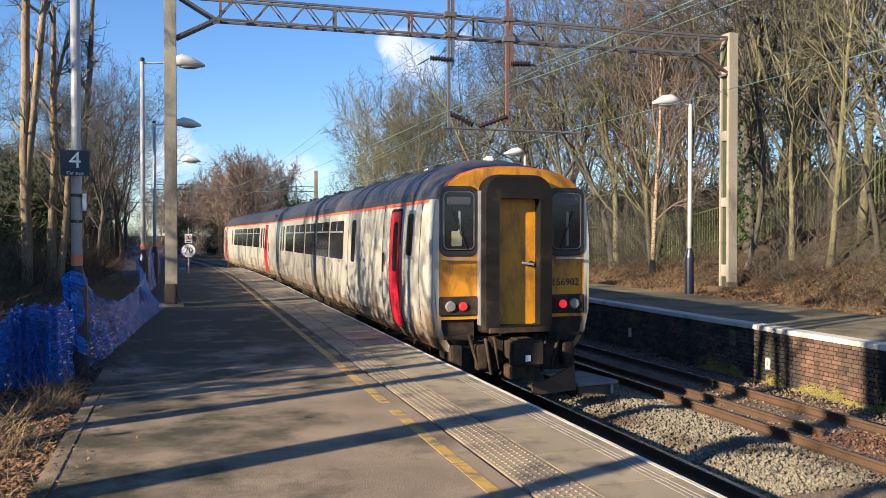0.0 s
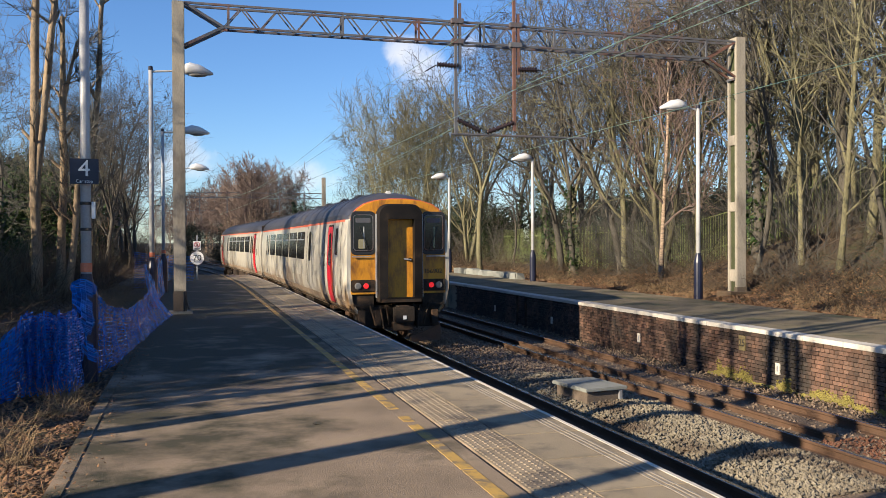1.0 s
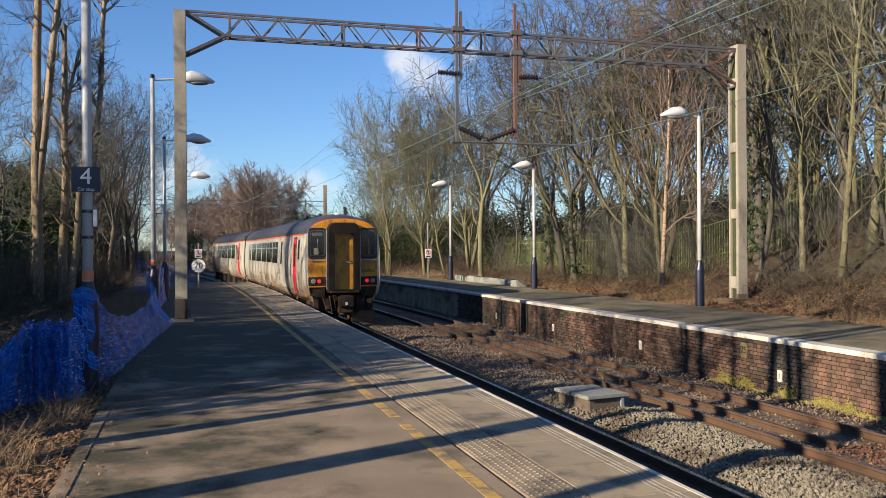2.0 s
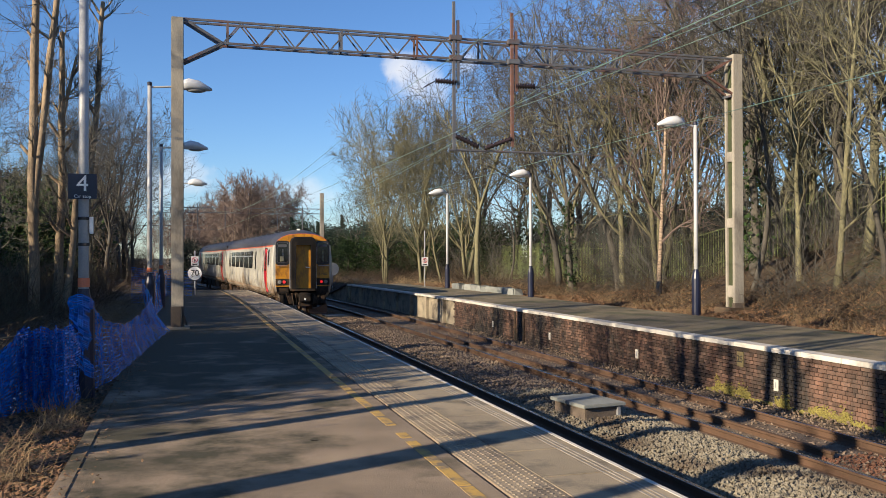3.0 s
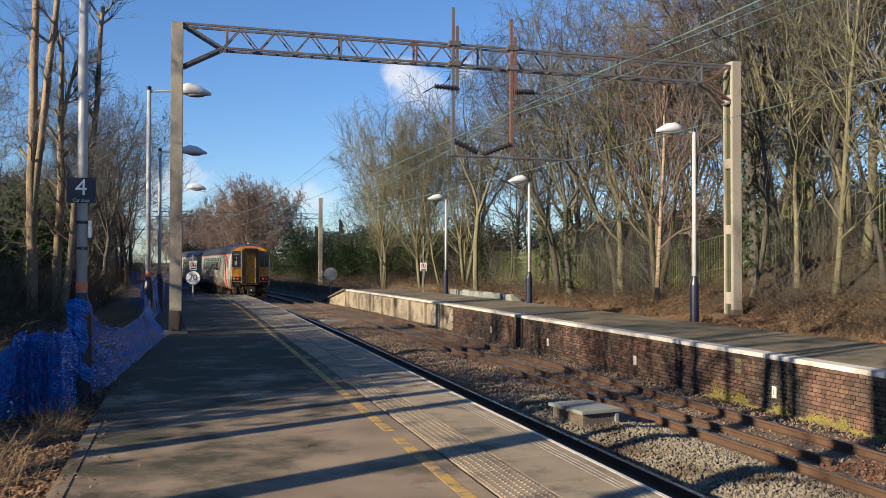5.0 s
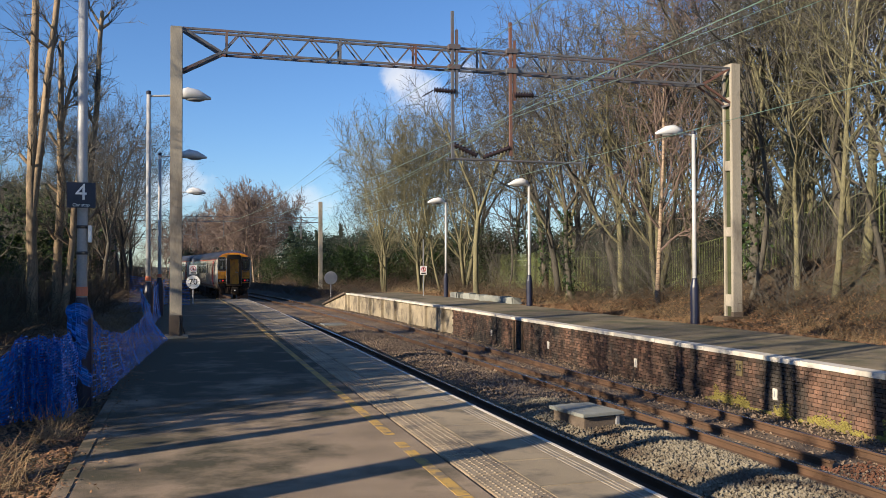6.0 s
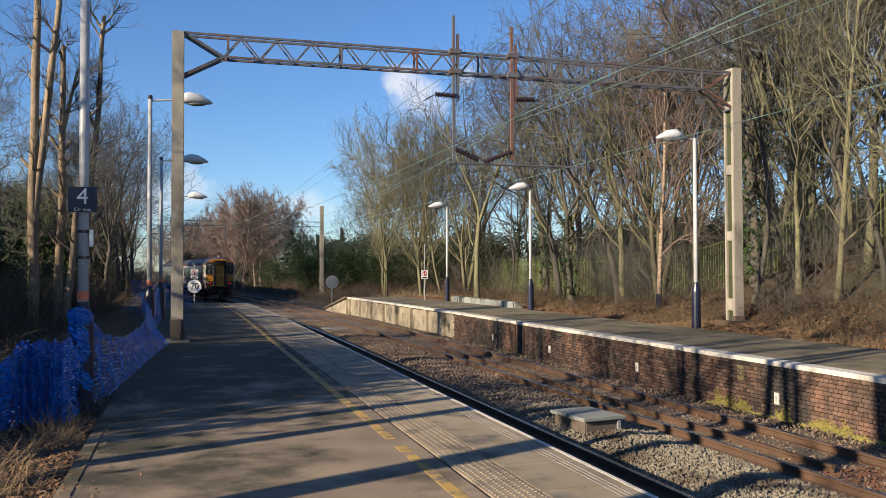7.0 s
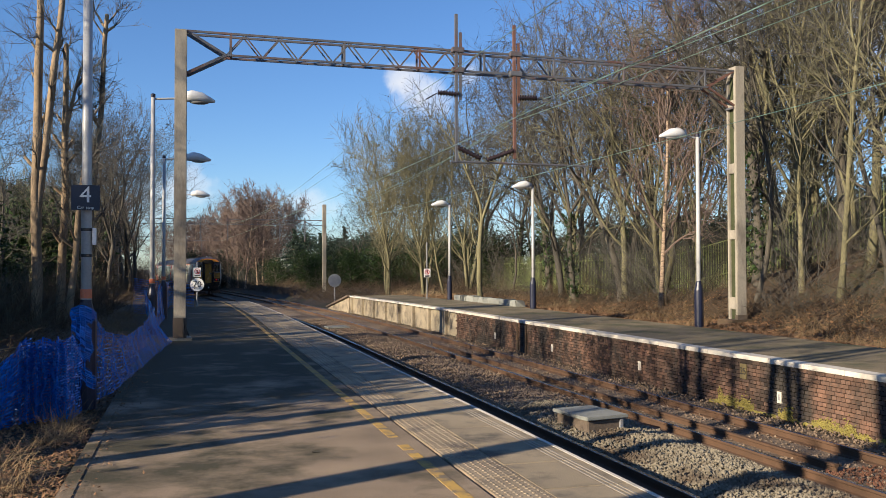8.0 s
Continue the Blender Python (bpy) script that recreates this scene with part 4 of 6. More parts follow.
def far_portal():
    d = drift(80)[0]
    g = tagged(thing("far_overhead_portal", 0, 80, 0), "distant overhead portal with grey mast and thin beam", "portal")
    b = box(8.45, 8.78, -0.2, 0.2, -1.2, 7.8, 0.012)
    for z0 in (0.8, 2.4, 4.0, 5.6):
        box(8.43, 8.80, -0.22, 0.22, z0, z0 + 0.15, bm=b)
    part("mast", b, M["mast"], g, "grey concrete mast")
    part("mast", box(-9.9, -9.5, -0.2, 0.2, -1.2, 7.2, 0.012), M["render_c"], g, "grey concrete mast")
    for z in (6.3, 5.85):
        part("chord", bar((-9.5, 0, z), (8.4, 0, z), 0.07, 0.07), M["gsteel"], g)
    xs = spread(-9.5, 8.4, 0.9)
    for i, (a, c) in enumerate(zip(xs, xs[1:])):
        p, q = ((a, 0, 5.85), (c, 0, 6.3)) if i % 2 else ((a, 0, 6.3), (c, 0, 5.85))
        part("lattice_bar", bar(p, q, 0.03, 0.03), M["gsteel"], g)
    for x in (-2.6, -0.2, 4.5, 6.8):
        part("drop_post", bar((x, 0, 4.3), (x, 0, 6.5), 0.09, 0.09), M["gsteel"], g)
    part("stay", bar((8.4, 0, 5.2), (6.6, 0, 6.3), 0.05, 0.05), M["gsteel"], g)
    # a second pair further on
    d2 = drift(125)[0]
    k = tagged(thing("far_overhead_portal", -d2, 125, 0), "distant overhead portal with grey mast and thin beam", "portal")
    for x in (-4.5, 9.0):
        part("mast", box(x - 0.2, x + 0.2, -0.2, 0.2, -1.2, 7.6, 0.01), M["render_c"], k)
    for z in (6.3, 5.8):
        part("chord", bar((-4.5, 0, z), (9.0, 0, z), 0.08, 0.08), M["gsteel"], k)
    for x in (1.6, 3.2, 5.2):
        part("drop_post", bar((x, 0, 4.3), (x, 0, 6.5), 0.09, 0.09), M["gsteel"], k)


far_portal()


def limb(V, F, pts, rads, n, tip=False):
    """A tapered tube along points; tip: drawn out to a point."""
    base = len(V)
    k = len(pts)
    for i in range(k - 1 if tip else k):
        d = pts[min(i + 1, k - 1)] - pts[max(i - 1, 0)]
        d.normalize()
        u = d.cross(Vector((0.31, 0.87, 0.38)))
        u.normalize()
        w = d.cross(u)
        for j in range(n):
            a = 2 * math.pi * j / n
            V.append(tuple(pts[i] + (u * math.cos(a) + w * math.sin(a)) * rads[i]))
    for i in range(k - 2 if tip else k - 1):
        for j in range(n):
            p, q = base + i * n + j, base + i * n + (j + 1) % n
            F.append((p, q, q + n, p + n))
    if tip:
        V.append(tuple(pts[-1]))
        last = base + (k - 2) * n
        for j in range(n):
            F.append((last + j, last + (j + 1) % n, len(V) - 1))


def wires():
    def wire(name, a, b, sag, r=0.0058, label="thin greenish overhead wire"):
        n = 16
        pts = [Vector(a).lerp(Vector(b), i / n) - Vector((0, 0, sag * 4 * (i / n) * (1 - i / n))) for i in range(n + 1)]
        V, F = [], []
        limb(V, F, pts, [r] * (n + 1), 5)
        tagged(raw(name, V, F, M["wire"]), label, "wire", "overhead wires")
    dn, df = drift(80)[0], drift(80)[0]
    for c, zt in ((NEAR_C, 4.62), (FAR_C, 4.62)):
        wire("contact_wire", (c + 0.2, -22, 4.15), (c + 0.15, GY - 0.25, 4.25), 0.02)
        wire("contact_wire", (c + 0.15, GY - 0.25, 4.25), (c - dn, 80, 4.3), 0.05)
        wire("catenary_wire", (c, -22, 6.1), (c + 0.1, GY - 0.25, 5.9), 0.5)
        wire("catenary_wire", (c + 0.1, GY - 0.25, 5.9), (c - dn, 80, 5.8), 0.9)
    wire("feeder_wire", (2.65, GY - 0.25, 6.35), (-2.6, 80, 6.4), 1.6, 0.005)
    wire("feeder_wire", (6.0, GY - 0.25, 6.5), (8.4, 80, 7.2), 0.8)
    wire("feeder_wire", (6.0, GY - 0.25, 6.5), (6.6, -22, 7.0), 0.6)
    wire("return_wire", (-9.5, 80, 6.6), (-16, 150, 6.6), 0.6)


wires()


# -- the train --
SIDE = [(1.12, 0.90), (1.23, 1.04), (1.315, 1.3), (1.355, 1.6), (1.365, 2.1), (1.345, 2.6), (1.315, 3.0), (1.28, 3.22)]
ROOF = [(1.28, 3.22), (1.25, 3.36), (1.14, 3.55), (0.93, 3.72), (0.6, 3.86), (0.25, 3.93)]
CAR = 22.9


def side_x(z):
    return float(np.interp(z, [b for a, b in SIDE], [a for a, b in SIDE]))


def side_patch(s, y0, y1, z0, z1, lift=0.004, bm=None, r=0.0):
    """A thin panel that follows the curved body side."""
    bm = bm or bmesh.new()
    zs = spread(z0, z1, 0.22)
    cols = [(y0, r), (y0 + r, 0), (y1 - r, 0), (y1, r)] if r else [(y0, 0), (y1, 0)]
    grid = []
    for y, inset in cols:
        grid.append([(bm.verts.new((s * (side_x(z) + lift), y, z)), bm.verts.new((s * (side_x(z) - 0.03), y, z)))
                     for z in [z0 + inset + (z - z0) * (1 - 2 * inset / (z1 - z0)) for z in zs]])
    for a, b in zip(grid, grid[1:]):
        for i in range(len(zs) - 1):
            bm.faces.new((a[i][0], b[i][0], b[i + 1][0], a[i + 1][0]))
        for i in (0, -1):
            bm.faces.new((a[i][0], a[i][1], b[i][1], b[i][0]))
    for c in (grid[0], grid[-1]):
        for i in range(len(zs) - 1):
            bm.faces.new((c[i][0], c[i + 1][0], c[i + 1][1], c[i][1]))
    bmesh.ops.recalc_face_normals(bm, faces=bm.faces[:])
    return bm


def loft(sections, close=True, cap=True):
    bm = bmesh.new()
    rings = [[bm.verts.new(c) for c in s] for s in sections]
    k = len(rings[0])
    for a, b in zip(rings, rings[1:]):
        for i in range(k if close else k - 1):
            bm.faces.new((a[i], a[(i + 1) % k], b[(i + 1) % k], b[i]))
    if cap:
        bm.faces.new(rings[0])
        bm.faces.new(list(reversed(rings[-1])))
    bmesh.ops.recalc_face_normals(bm, faces=bm.faces[:])
    return bm


def rounded_outline(x0, x1, z0, z1, r, rb=None, n=5):
    rb = r if rb is None else rb
    pts = []
    for cx, cz, a0, rr in ((x1 - r, z1 - r, 0, r), (x0 + r, z1 - r, 90, r), (x0 + rb, z0 + rb, 180, rb), (x1 - rb, z0 + rb, 270, rb)):
        for k in range(n + 1):
            a = radians(a0 + 90 * k / n)
            pts.append((cx + rr * math.cos(a), cz + rr * math.sin(a)))
    return pts


def rounded(x0, x1, z0, z1, r, y0, y1):
    """A plate with rounded corners, facing -y, its front edge eased."""
    o, i = rounded_outline(x0, x1, z0, z1, r), rounded_outline(x0 + 0.012, x1 - 0.012, z0 + 0.012, z1 - 0.012, r)
    return loft([[(x, y1, z) for x, z in o], [(x, y0 + 0.008, z) for x, z in o], [(x, y0, z) for x, z in i]])


def hoop():
    """The rubber hood round the end gangway: a ring with a wide rounded top."""
    o0 = rounded_outline(-0.575, 0.575, 1.18, 3.60, 0.28, 0.05)
    o1 = rounded_outline(-0.54, 0.54, 1.2, 3.565, 0.26, 0.05)
    i1 = rounded_outline(-0.335, 0.335, 1.30, 3.23, 0.05, 0.03)
    bm = bmesh.new()
    rings = [[bm.verts.new((x, y, z)) for x, z in pts] for pts, y in ((o0, 0.02), (o0, -0.14), (o1, -0.27), (i1, -0.29), (i1, 0.02))]
    for a, b in zip(rings, rings[1:]):
        for k in range(len(a)):
            bm.faces.new((a[k], a[(k + 1) % len(a)], b[(k + 1) % len(a)], b[k]))
    bmesh.ops.recalc_face_normals(bm, faces=bm.faces[:])
    return bm


def rail_car():
    c = tagged(thing("rail_car"), "white diesel rail car with dark roof and red doors", "train")
    ends = [(0.0, 0.93), (0.05, 0.965), (0.14, 0.99), (0.30, 1.0), (0.7, 1.0), (1.1, 1.0), (CAR - 0.25, 1.0), (CAR, 0.97)]
    # side walls and roof as one shell each
    for s in (-1, 1):
        secs = []
        for y, k in ends:
            secs.append([(s * x * k, y, z) for x, z in SIDE] + [(s * (x * k - 0.05), y, z) for x, z in reversed(SIDE)])
        part("side_wall", loft(secs), M["body"], c, "white curved side wall", smooth=False)
        part("lower_grime", side_patch(s, 0.35, CAR - 0.3, 0.93, 1.21, 0.003), M["grime"], c, "brown brake dust along the lower edge")
        part("cantrail_line", side_patch(s, 0.28, CAR - 0.25, 3.17, 3.225, 0.006), M["tred"], c, "thin orange-red line under the roof")
    secs = []
    for y, k in ends:
        drop = 0.18 * (1 - smooth(0.0, 1.1, y))
        ring = [(-x * k, y, z - drop * (z - 3.2) / 0.6) for x, z in ROOF] + [(x * k, y, z - drop * (z - 3.2) / 0.6) for x, z in reversed(ROOF)]
        secs.append(ring)
    roof = part("roof", loft(secs), M["troof"], c, "dark blue-grey roof", smooth=False)
    for y in spread(1.6, CAR - 0.8, 1.35):
        part("roof_rib", loft([[(x, yy, z + 0.014) for x, z in [(-a, b) for a, b in ROOF[1:]] + [(a, b) for a, b in reversed(ROOF[1:])]] + [(x, yy, z - 0.03) for x, z in [(a, b) for a, b in ROOF[1:]] + [(-a, b) for a, b in reversed(ROOF[1:])]] for yy in (y, y + 0.07)]), M["troof"], roof)
    for y in (2.4, 4.6, 7.4, 9.6, 12.0, 14.6, 17.0, 20.0):
        for x in (-0.45, 0.45):
            part("roof_vent", box(x - 0.12, x + 0.12, y, y + 0.42, 3.76, 3.945, 0.03), M["troof"], roof)
    part("antenna", box(-0.07, 0.07, 1.0, 1.2, 3.85, 3.99, 0.03), M["white_sign"], roof)
    # floor and underframe
    part("floor", box(-1.18, 1.18, 0.15, CAR - 0.15, 0.95, 1.1), M["tdark"], c)
    part("inner_end", box(-1.24, 1.24, CAR - 0.06, CAR - 0.02, 1.0, 3.5, 0.01), M["tdark"], c)
    part("inner_gangway", box(-0.55, 0.55, CAR - 0.04, CAR + 0.22, 1.05, 3.3, 0.03), M["rubber"], c, "black rubber gangway")
    for y0, y1, x0, x1, z0 in ((6.8, 8.6, -1.1, -0.3, 0.42), (9.2, 11.6, -1.12, -0.2, 0.36), (12.2, 13.6, -1.1, -0.5, 0.45), (14.2, 16.0, -1.1, -0.3, 0.4),
                               (6.8, 9.6, 0.3, 1.1, 0.4), (10.4, 13.2, 0.2, 1.1, 0.36), (13.8, 16.0, 0.4, 1.1, 0.45)):
        part("equipment_box", box(x0, x1, y0, y1, z0, 0.95, 0.03), M["tdark"], c)
    # bogies
    for y in (3.9, CAR - 3.9):
        bg2 = part("bogie", box(-1.0, 1.0, y - 0.35, y + 0.35, 0.4, 0.75, 0.04), M["tdark"], c)
        for s in (-1, 1):
            fr = box(s * 1.0 - 0.06, s * 1.0 + 0.06, y - 1.75, y + 1.75, 0.45, 0.68, 0.03)
            part("bogie_frame", fr, M["tdark"], bg2)
            for yy in (-1.3, 1.3):
                w = lathe([(0.12, -0.07), (0.4, -0.065), (0.42, -0.03), (0.42, 0.05), (0.45, 0.06), (0.45, 0.075), (0.12, 0.08)], 28,
                          m=Matrix.Translation((s * 0.755, y + yy, 0.42)) @ Euler((0, radians(-90 * s), 0)).to_matrix().to_4x4())
                part("wheel", w, M["rust"], bg2, "rusty steel wheel")
                part("axle_box", box(s * 1.0 - 0.1, s * 1.0 + 0.1, y + yy - 0.17, y + yy + 0.17, 0.3, 0.58, 0.03), M["tdark"], bg2)
                part("spring", lathe([(0.085 if k % 2 else 0.1, 0.5 + 0.03 * k) for k in range(9)], 10, m=Matrix.Translation((s * 1.0, y + yy * 0.72, 0))), M["tdark"], bg2)
    # windows and doors
    for s in (-1, 1):
        wins = [(7.16, 8.96), (9.2, 11.2), (11.5, 13.4), (13.7, 15.9), (16.3, 18.4)]
        for a, b in wins:
            w = part("window", side_patch(s, a, b, 2.12, 3.01, 0.010, r=0.06), M["glass"], c, "dark tinted window")
            part("top_light_bar", side_patch(s, a + 0.05, b - 0.05, 2.735, 2.775, 0.016), M["galv"], w)
            part("divider", side_patch(s, (a + b) / 2 - 0.03, (a + b) / 2 + 0.03, 2.76, 2.98, 0.016), M["galv"], w)
        for a, b in ((5.75, 6.15), (19.0, 19.35), (19.75, 20.05)):
            part("window", side_patch(s, a, b, 2.1, 3.0, 0.010, r=0.05), M["glass"], c, "narrow dark window")
        cw = part("cab_window", side_patch(s, 0.92, 1.42, 2.28, 3.08, 0.008, r=0.06), M["galv"], c, "cab side window in pale frame")
        part("pane", side_patch(s, 1.0, 1.34, 2.34, 3.02, 0.014, r=0.04), M["glass"], cw)
        doors = [(1.84, 2.5)] if s < 0 else [(1.84, 2.5), (CAR - 2.5, CAR - 1.84)]
        for a, b in doors:
            fr = part("door_frame", side_patch(s, a - 0.07, b + 0.07, 1.06, 3.13, 0.006, r=0.05), M["tdark"], c, "dark door surround")
            d = part("door", side_patch(s, a, b, 1.08, 3.08, 0.012, r=0.04), M["tdoor"], c, "bright red sliding door")
            part("door_window", side_patch(s, a + 0.12, b - 0.22, 2.05, 2.9, 0.018, r=0.05), M["glass"], d)
            part("grab_rail", bar((s * (side_x(1.5) + 0.03), a - 0.14, 1.35), (s * (side_x(2.4) + 0.03), a - 0.14, 2.5), 0.025, 0.025), M["tred"], c, "orange grab rail")
            part("door_button", side_patch(s, b + 0.5, b + 0.58, 2.0, 2.35, 0.012), M["tdark"], c)
        part("panel_seam", side_patch(s, 3.12, 3.135, 1.0, 3.16, 0.006), M["tdark"], c)
        part("panel_seam", side_patch(s, 6.55, 6.565, 1.0, 3.16, 0.006), M["tdark"], c)
        part("panel_seam", side_patch(s, 0.55, 0.565, 1.0, 3.16, 0.006), M["tdark"], c)
    # cab end
    half = [(1.22, 1.40), (1.225, 2.1), (1.22, 2.6), (1.21, 3.0), (1.20, 3.22), (1.155, 3.34), (1.05, 3.47), (0.86, 3.60), (0.57, 3.69), (0.2, 3.73)]
    ring0 = [(-x, 0.03, z) for x, z in half] + [(x, 0.03, z) for x, z in reversed(half)]
    ring1 = [(-x * 0.985, -0.01, z - 0.012) for x, z in half] + [(x * 0.985, -0.01, z - 0.012) for x, z in reversed(half)]
    face = part("cab_end", loft([ring0, ring1]), M["tyel"], c, "grimy yellow cab end panel")
    part("red_edge", loft([[(p[0] * 1.012, 0.045, p[2] + (0.014 if p[2] > 3.1 else 0)) for p in ring0], [(p[0] * 1.008, 0.012, p[2] + (0.010 if p[2] > 3.1 else 0)) for p in ring0]]), M["tred"], face)
    for s in (-1, 1):
        x0, x1 = sorted((s * 0.585, s * 1.205))
        sur = part("window_surround", rounded(x0, x1, 2.35, 3.42, 0.13, -0.03, 0.0), M["black"], face, "black window surround")
        part("windscreen", rounded(x0 + 0.045, x1 - 0.045, 2.43, 3.36, 0.10, -0.036, -0.02), M["glass"], sur, "dark cab windscreen")
        if s < 0:
            part("cab_notice", rounded(-1.02, -0.84, 2.50, 2.74, 0.02, -0.040, -0.034), M["cream"], sur, "pale notice in the cab window")
        trim = bmesh.new()
        ra, rb = rounded_outline(x0 + 0.06, x1 - 0.06, 2.45, 3.34, 0.09), rounded_outline(x0 + 0.078, x1 - 0.078, 2.468, 3.322, 0.075)
        tr = [[trim.verts.new((x, y, z)) for x, z in pts] for pts, y in ((ra, -0.037), (ra, -0.042), (rb, -0.042), (rb, -0.037))]
        for q1, q2 in zip(tr, tr[1:]):
            for k in range(len(q1)):
                trim.faces.new((q1[k], q1[(k + 1) % len(q1)], q2[(k + 1) % len(q1)], q2[k]))
        part("screen_trim", trim, M["gsteel"], sur, "thin worn metal screen trim")
        part("sun_visor", rounded(x0 + 0.12, x1 - 0.12, 3.13, 3.26, 0.03, -0.041, -0.034), M["gsteel"], sur, "grey visor behind the screen")
        # pale strip painted for light reflected in or showing through the screen
        part("cab_pillar", rounded(x0 + 0.30, x0 + 0.345, 2.50, 3.05, 0.015, -0.041, -0.034), M["cream"] if s > 0 else M["galv"], sur, "pale strip painted as light in the screen")
        part("wiper", bar((s * 0.78, -0.05, 2.46), (s * 1.0, -0.05, 3.05), 0.02, 0.012), M["black"], sur)
        part("grab_handle", bar((s * 0.7, -0.06, 2.31), (s * 1.18, -0.06, 2.31), 0.025, 0.025), M["galv"], face, "pale grab handle")
        lamp = part("lamp_panel", box(x0 - 0.0, x1, -0.035, 0.0, 1.44, 1.74, 0.02), M["tdark"], face, "dark lamp panel")
        part("headlight", lathe([(0.066, 0.0), (0.082, 0.012), (0.086, 0.03)], 18, m=pose(s * 1.03, -0.065, 1.59, -90)), M["lens"], lamp, "clear headlight")
        part("tail_light", lathe([(0.052, 0.0), (0.065, 0.01), (0.068, 0.03)], 18, m=pose(s * 0.83, -0.065, 1.59, -90)), M["tail"], lamp, "glowing red tail light")
        part("corner_fairing", loft([[(s * x, 0.0 - (0.0 if i else 0), z) for i, (x, z) in enumerate([(1.06, 0.93), (1.22, 1.15), (1.295, 1.5), (1.30, 2.6), (1.25, 3.2)])] + [(s * x, -0.01, z) for x, z in [(1.17, 3.2), (1.19, 2.6), (1.195, 1.6), (1.16, 1.2), (1.02, 0.97)]],
                                  [(s * x, 0.10, z) for x, z in [(1.10, 0.91), (1.25, 1.12), (1.325, 1.5), (1.335, 2.6), (1.27, 3.22)]] + [(s * x, 0.12, z) for x, z in [(1.17, 3.2), (1.19, 2.6), (1.195, 1.6), (1.16, 1.2), (1.02, 0.97)]]]), M["body"], c, "white cab corner fairing")
        part("valance", box(min(s * 0.62, s * 1.22), max(s * 0.62, s * 1.22), 0.04, 0.12, 1.0, 1.42, 0.01), M["tdark"], c, "dark lower valance")
        part("buffer_beam_rail", bar((s * 0.68, -0.06, 1.12), (s * 1.15, -0.06, 1.12), 0.03, 0.05), M["tdark"], c)
        part("brake_hose", rod((s * 0.5, -0.12, 1.1), (s * 0.42, -0.16, 0.55), 0.025, 0.025, 8), M["tdark"], c)
    words("unit_number", "156902", 0.16, M["black"], face, pose(0.875, -0.026, 1.93, 90))
    # gangway
    gw = hoop()
    gang = part("gangway", gw, M["rubber"], c, "black rubber gangway surround")
    part("gangway_plate", box(-0.5, 0.5, -0.32, -0.24, 1.19, 1.27, 0.01), M["tdark"], gang)
    # pale strips: scuffing, plus the sunlit flank of the hood put into the colour
    for s in (-1, 1):
        part("gangway_edge", box(min(s * 0.565, s * 0.592), max(s * 0.565, s * 0.592), -0.14, 0.0, 1.3, 3.35, 0.006), M["galv"], gang, "scuffed edge, coloured pale as if sunlit")
    door = part("gangway_door", box(-0.36, 0.36, -0.085, -0.03, 1.27, 3.28, 0.008), M["tyel"], c, "yellow gangway door")
    part("door_handle", bar((0.10, -0.125, 2.25), (0.29, -0.125, 2.22), 0.03, 0.035), M["galv"], door)
    part("lock", lathe([(0.045, 0), (0.045, 0.03)], 12, m=pose(0.26, -0.085, 2.23, 90)), M["tdark"], door)
    # coupler, plough
    cp = bmesh.new()
    box(-0.16, 0.16, -0.55, 0.3, 0.78, 1.12, 0.03, bm=cp)
    box(-0.26, 0.26, -0.62, -0.45, 0.72, 1.1, 0.03, bm=cp)
    box(-0.24, 0.24, -0.5, -0.2, 0.52, 0.72, 0.02, bm=cp)
    coup = part("coupler", cp, M["tdark"], c, "dark automatic coupler")
    part("marker_plate", box(-0.05, 0.03, -0.635, -0.62, 0.80, 0.89), M["white_sign"], coup)
    for s in (-1, 1):
        pl = bmesh.new()
        vs = [pl.verts.new(q) for q in ((s * 0.25, -0.2, 0.2), (s * 1.1, 0.05, 0.2), (s * 1.1, 0.1, 0.6), (s * 0.55, -0.1, 0.42), (s * 0.25, -0.18, 0.36),
                                        (s * 0.25, -0.16, 0.2), (s * 1.1, 0.09, 0.2), (s * 1.1, 0.14, 0.6), (s * 0.55, -0.06, 0.42), (s * 0.25, -0.14, 0.36))]
        pl.faces.new(vs[:5])
        pl.faces.new(list(reversed(vs[5:])))
        for i in range(5):
            pl.faces.new((vs[i], vs[(i + 1) % 5], vs[5 + (i + 1) % 5], vs[5 + i]))
        bmesh.ops.recalc_face_normals(pl, faces=pl.faces[:])
        part("snow_plough", pl, M["rust"], c, "rusty snow plough blade")
    part("headstock", box(-1.05, 1.05, 0.05, 0.5, 0.55, 1.05, 0.02), M["tdark"], c)
    for x in (-0.95, -0.55, 0.5, 0.9):
        part("end_bracket", box(x - 0.09, x + 0.09, -0.12, 0.1, 0.62, 1.0, 0.02), M["tdark"], c)
    for x in (-0.75, -0.35, 0.35, 0.75):
        part("jumper_cable", rod((x, -0.08, 1.15), (x * 0.8, -0.1, 0.62), 0.03, 0.02, 8), M["tdark"], c)
    return c


CAR_A = rail_car()
CAR_B = copy_thing(CAR_A, pose(0, 60, RAIL))
CAR_B["label"] = "leading white diesel rail car with dark roof and red doors"


def train_y(t):
    """Where the rear of the train stands, t seconds into the clip."""
    return 12.33 + 8.0 * t + 0.21 * t * t


def car_pose(rear, turned):
    a, b = on_line(NEAR_C, rear + 4), on_line(NEAR_C, rear + CAR - 4)
    way = (b - a).normalized()
    o = a - 4 * way if not turned else b + 4 * way
    rz = math.degrees(math.atan2(-way.x, way.y))
    return pose(o.x, o.y, RAIL, 0, 0, rz + (180 if turned else 0))


def motions():
    ts = [i * 0.25 for i in range(33)]
    walk(CAR_A, [(t, car_pose(train_y(t), False)) for t in ts])
    walk(CAR_B, [(t, car_pose(train_y(t) + CAR + 0.35, True)) for t in ts])


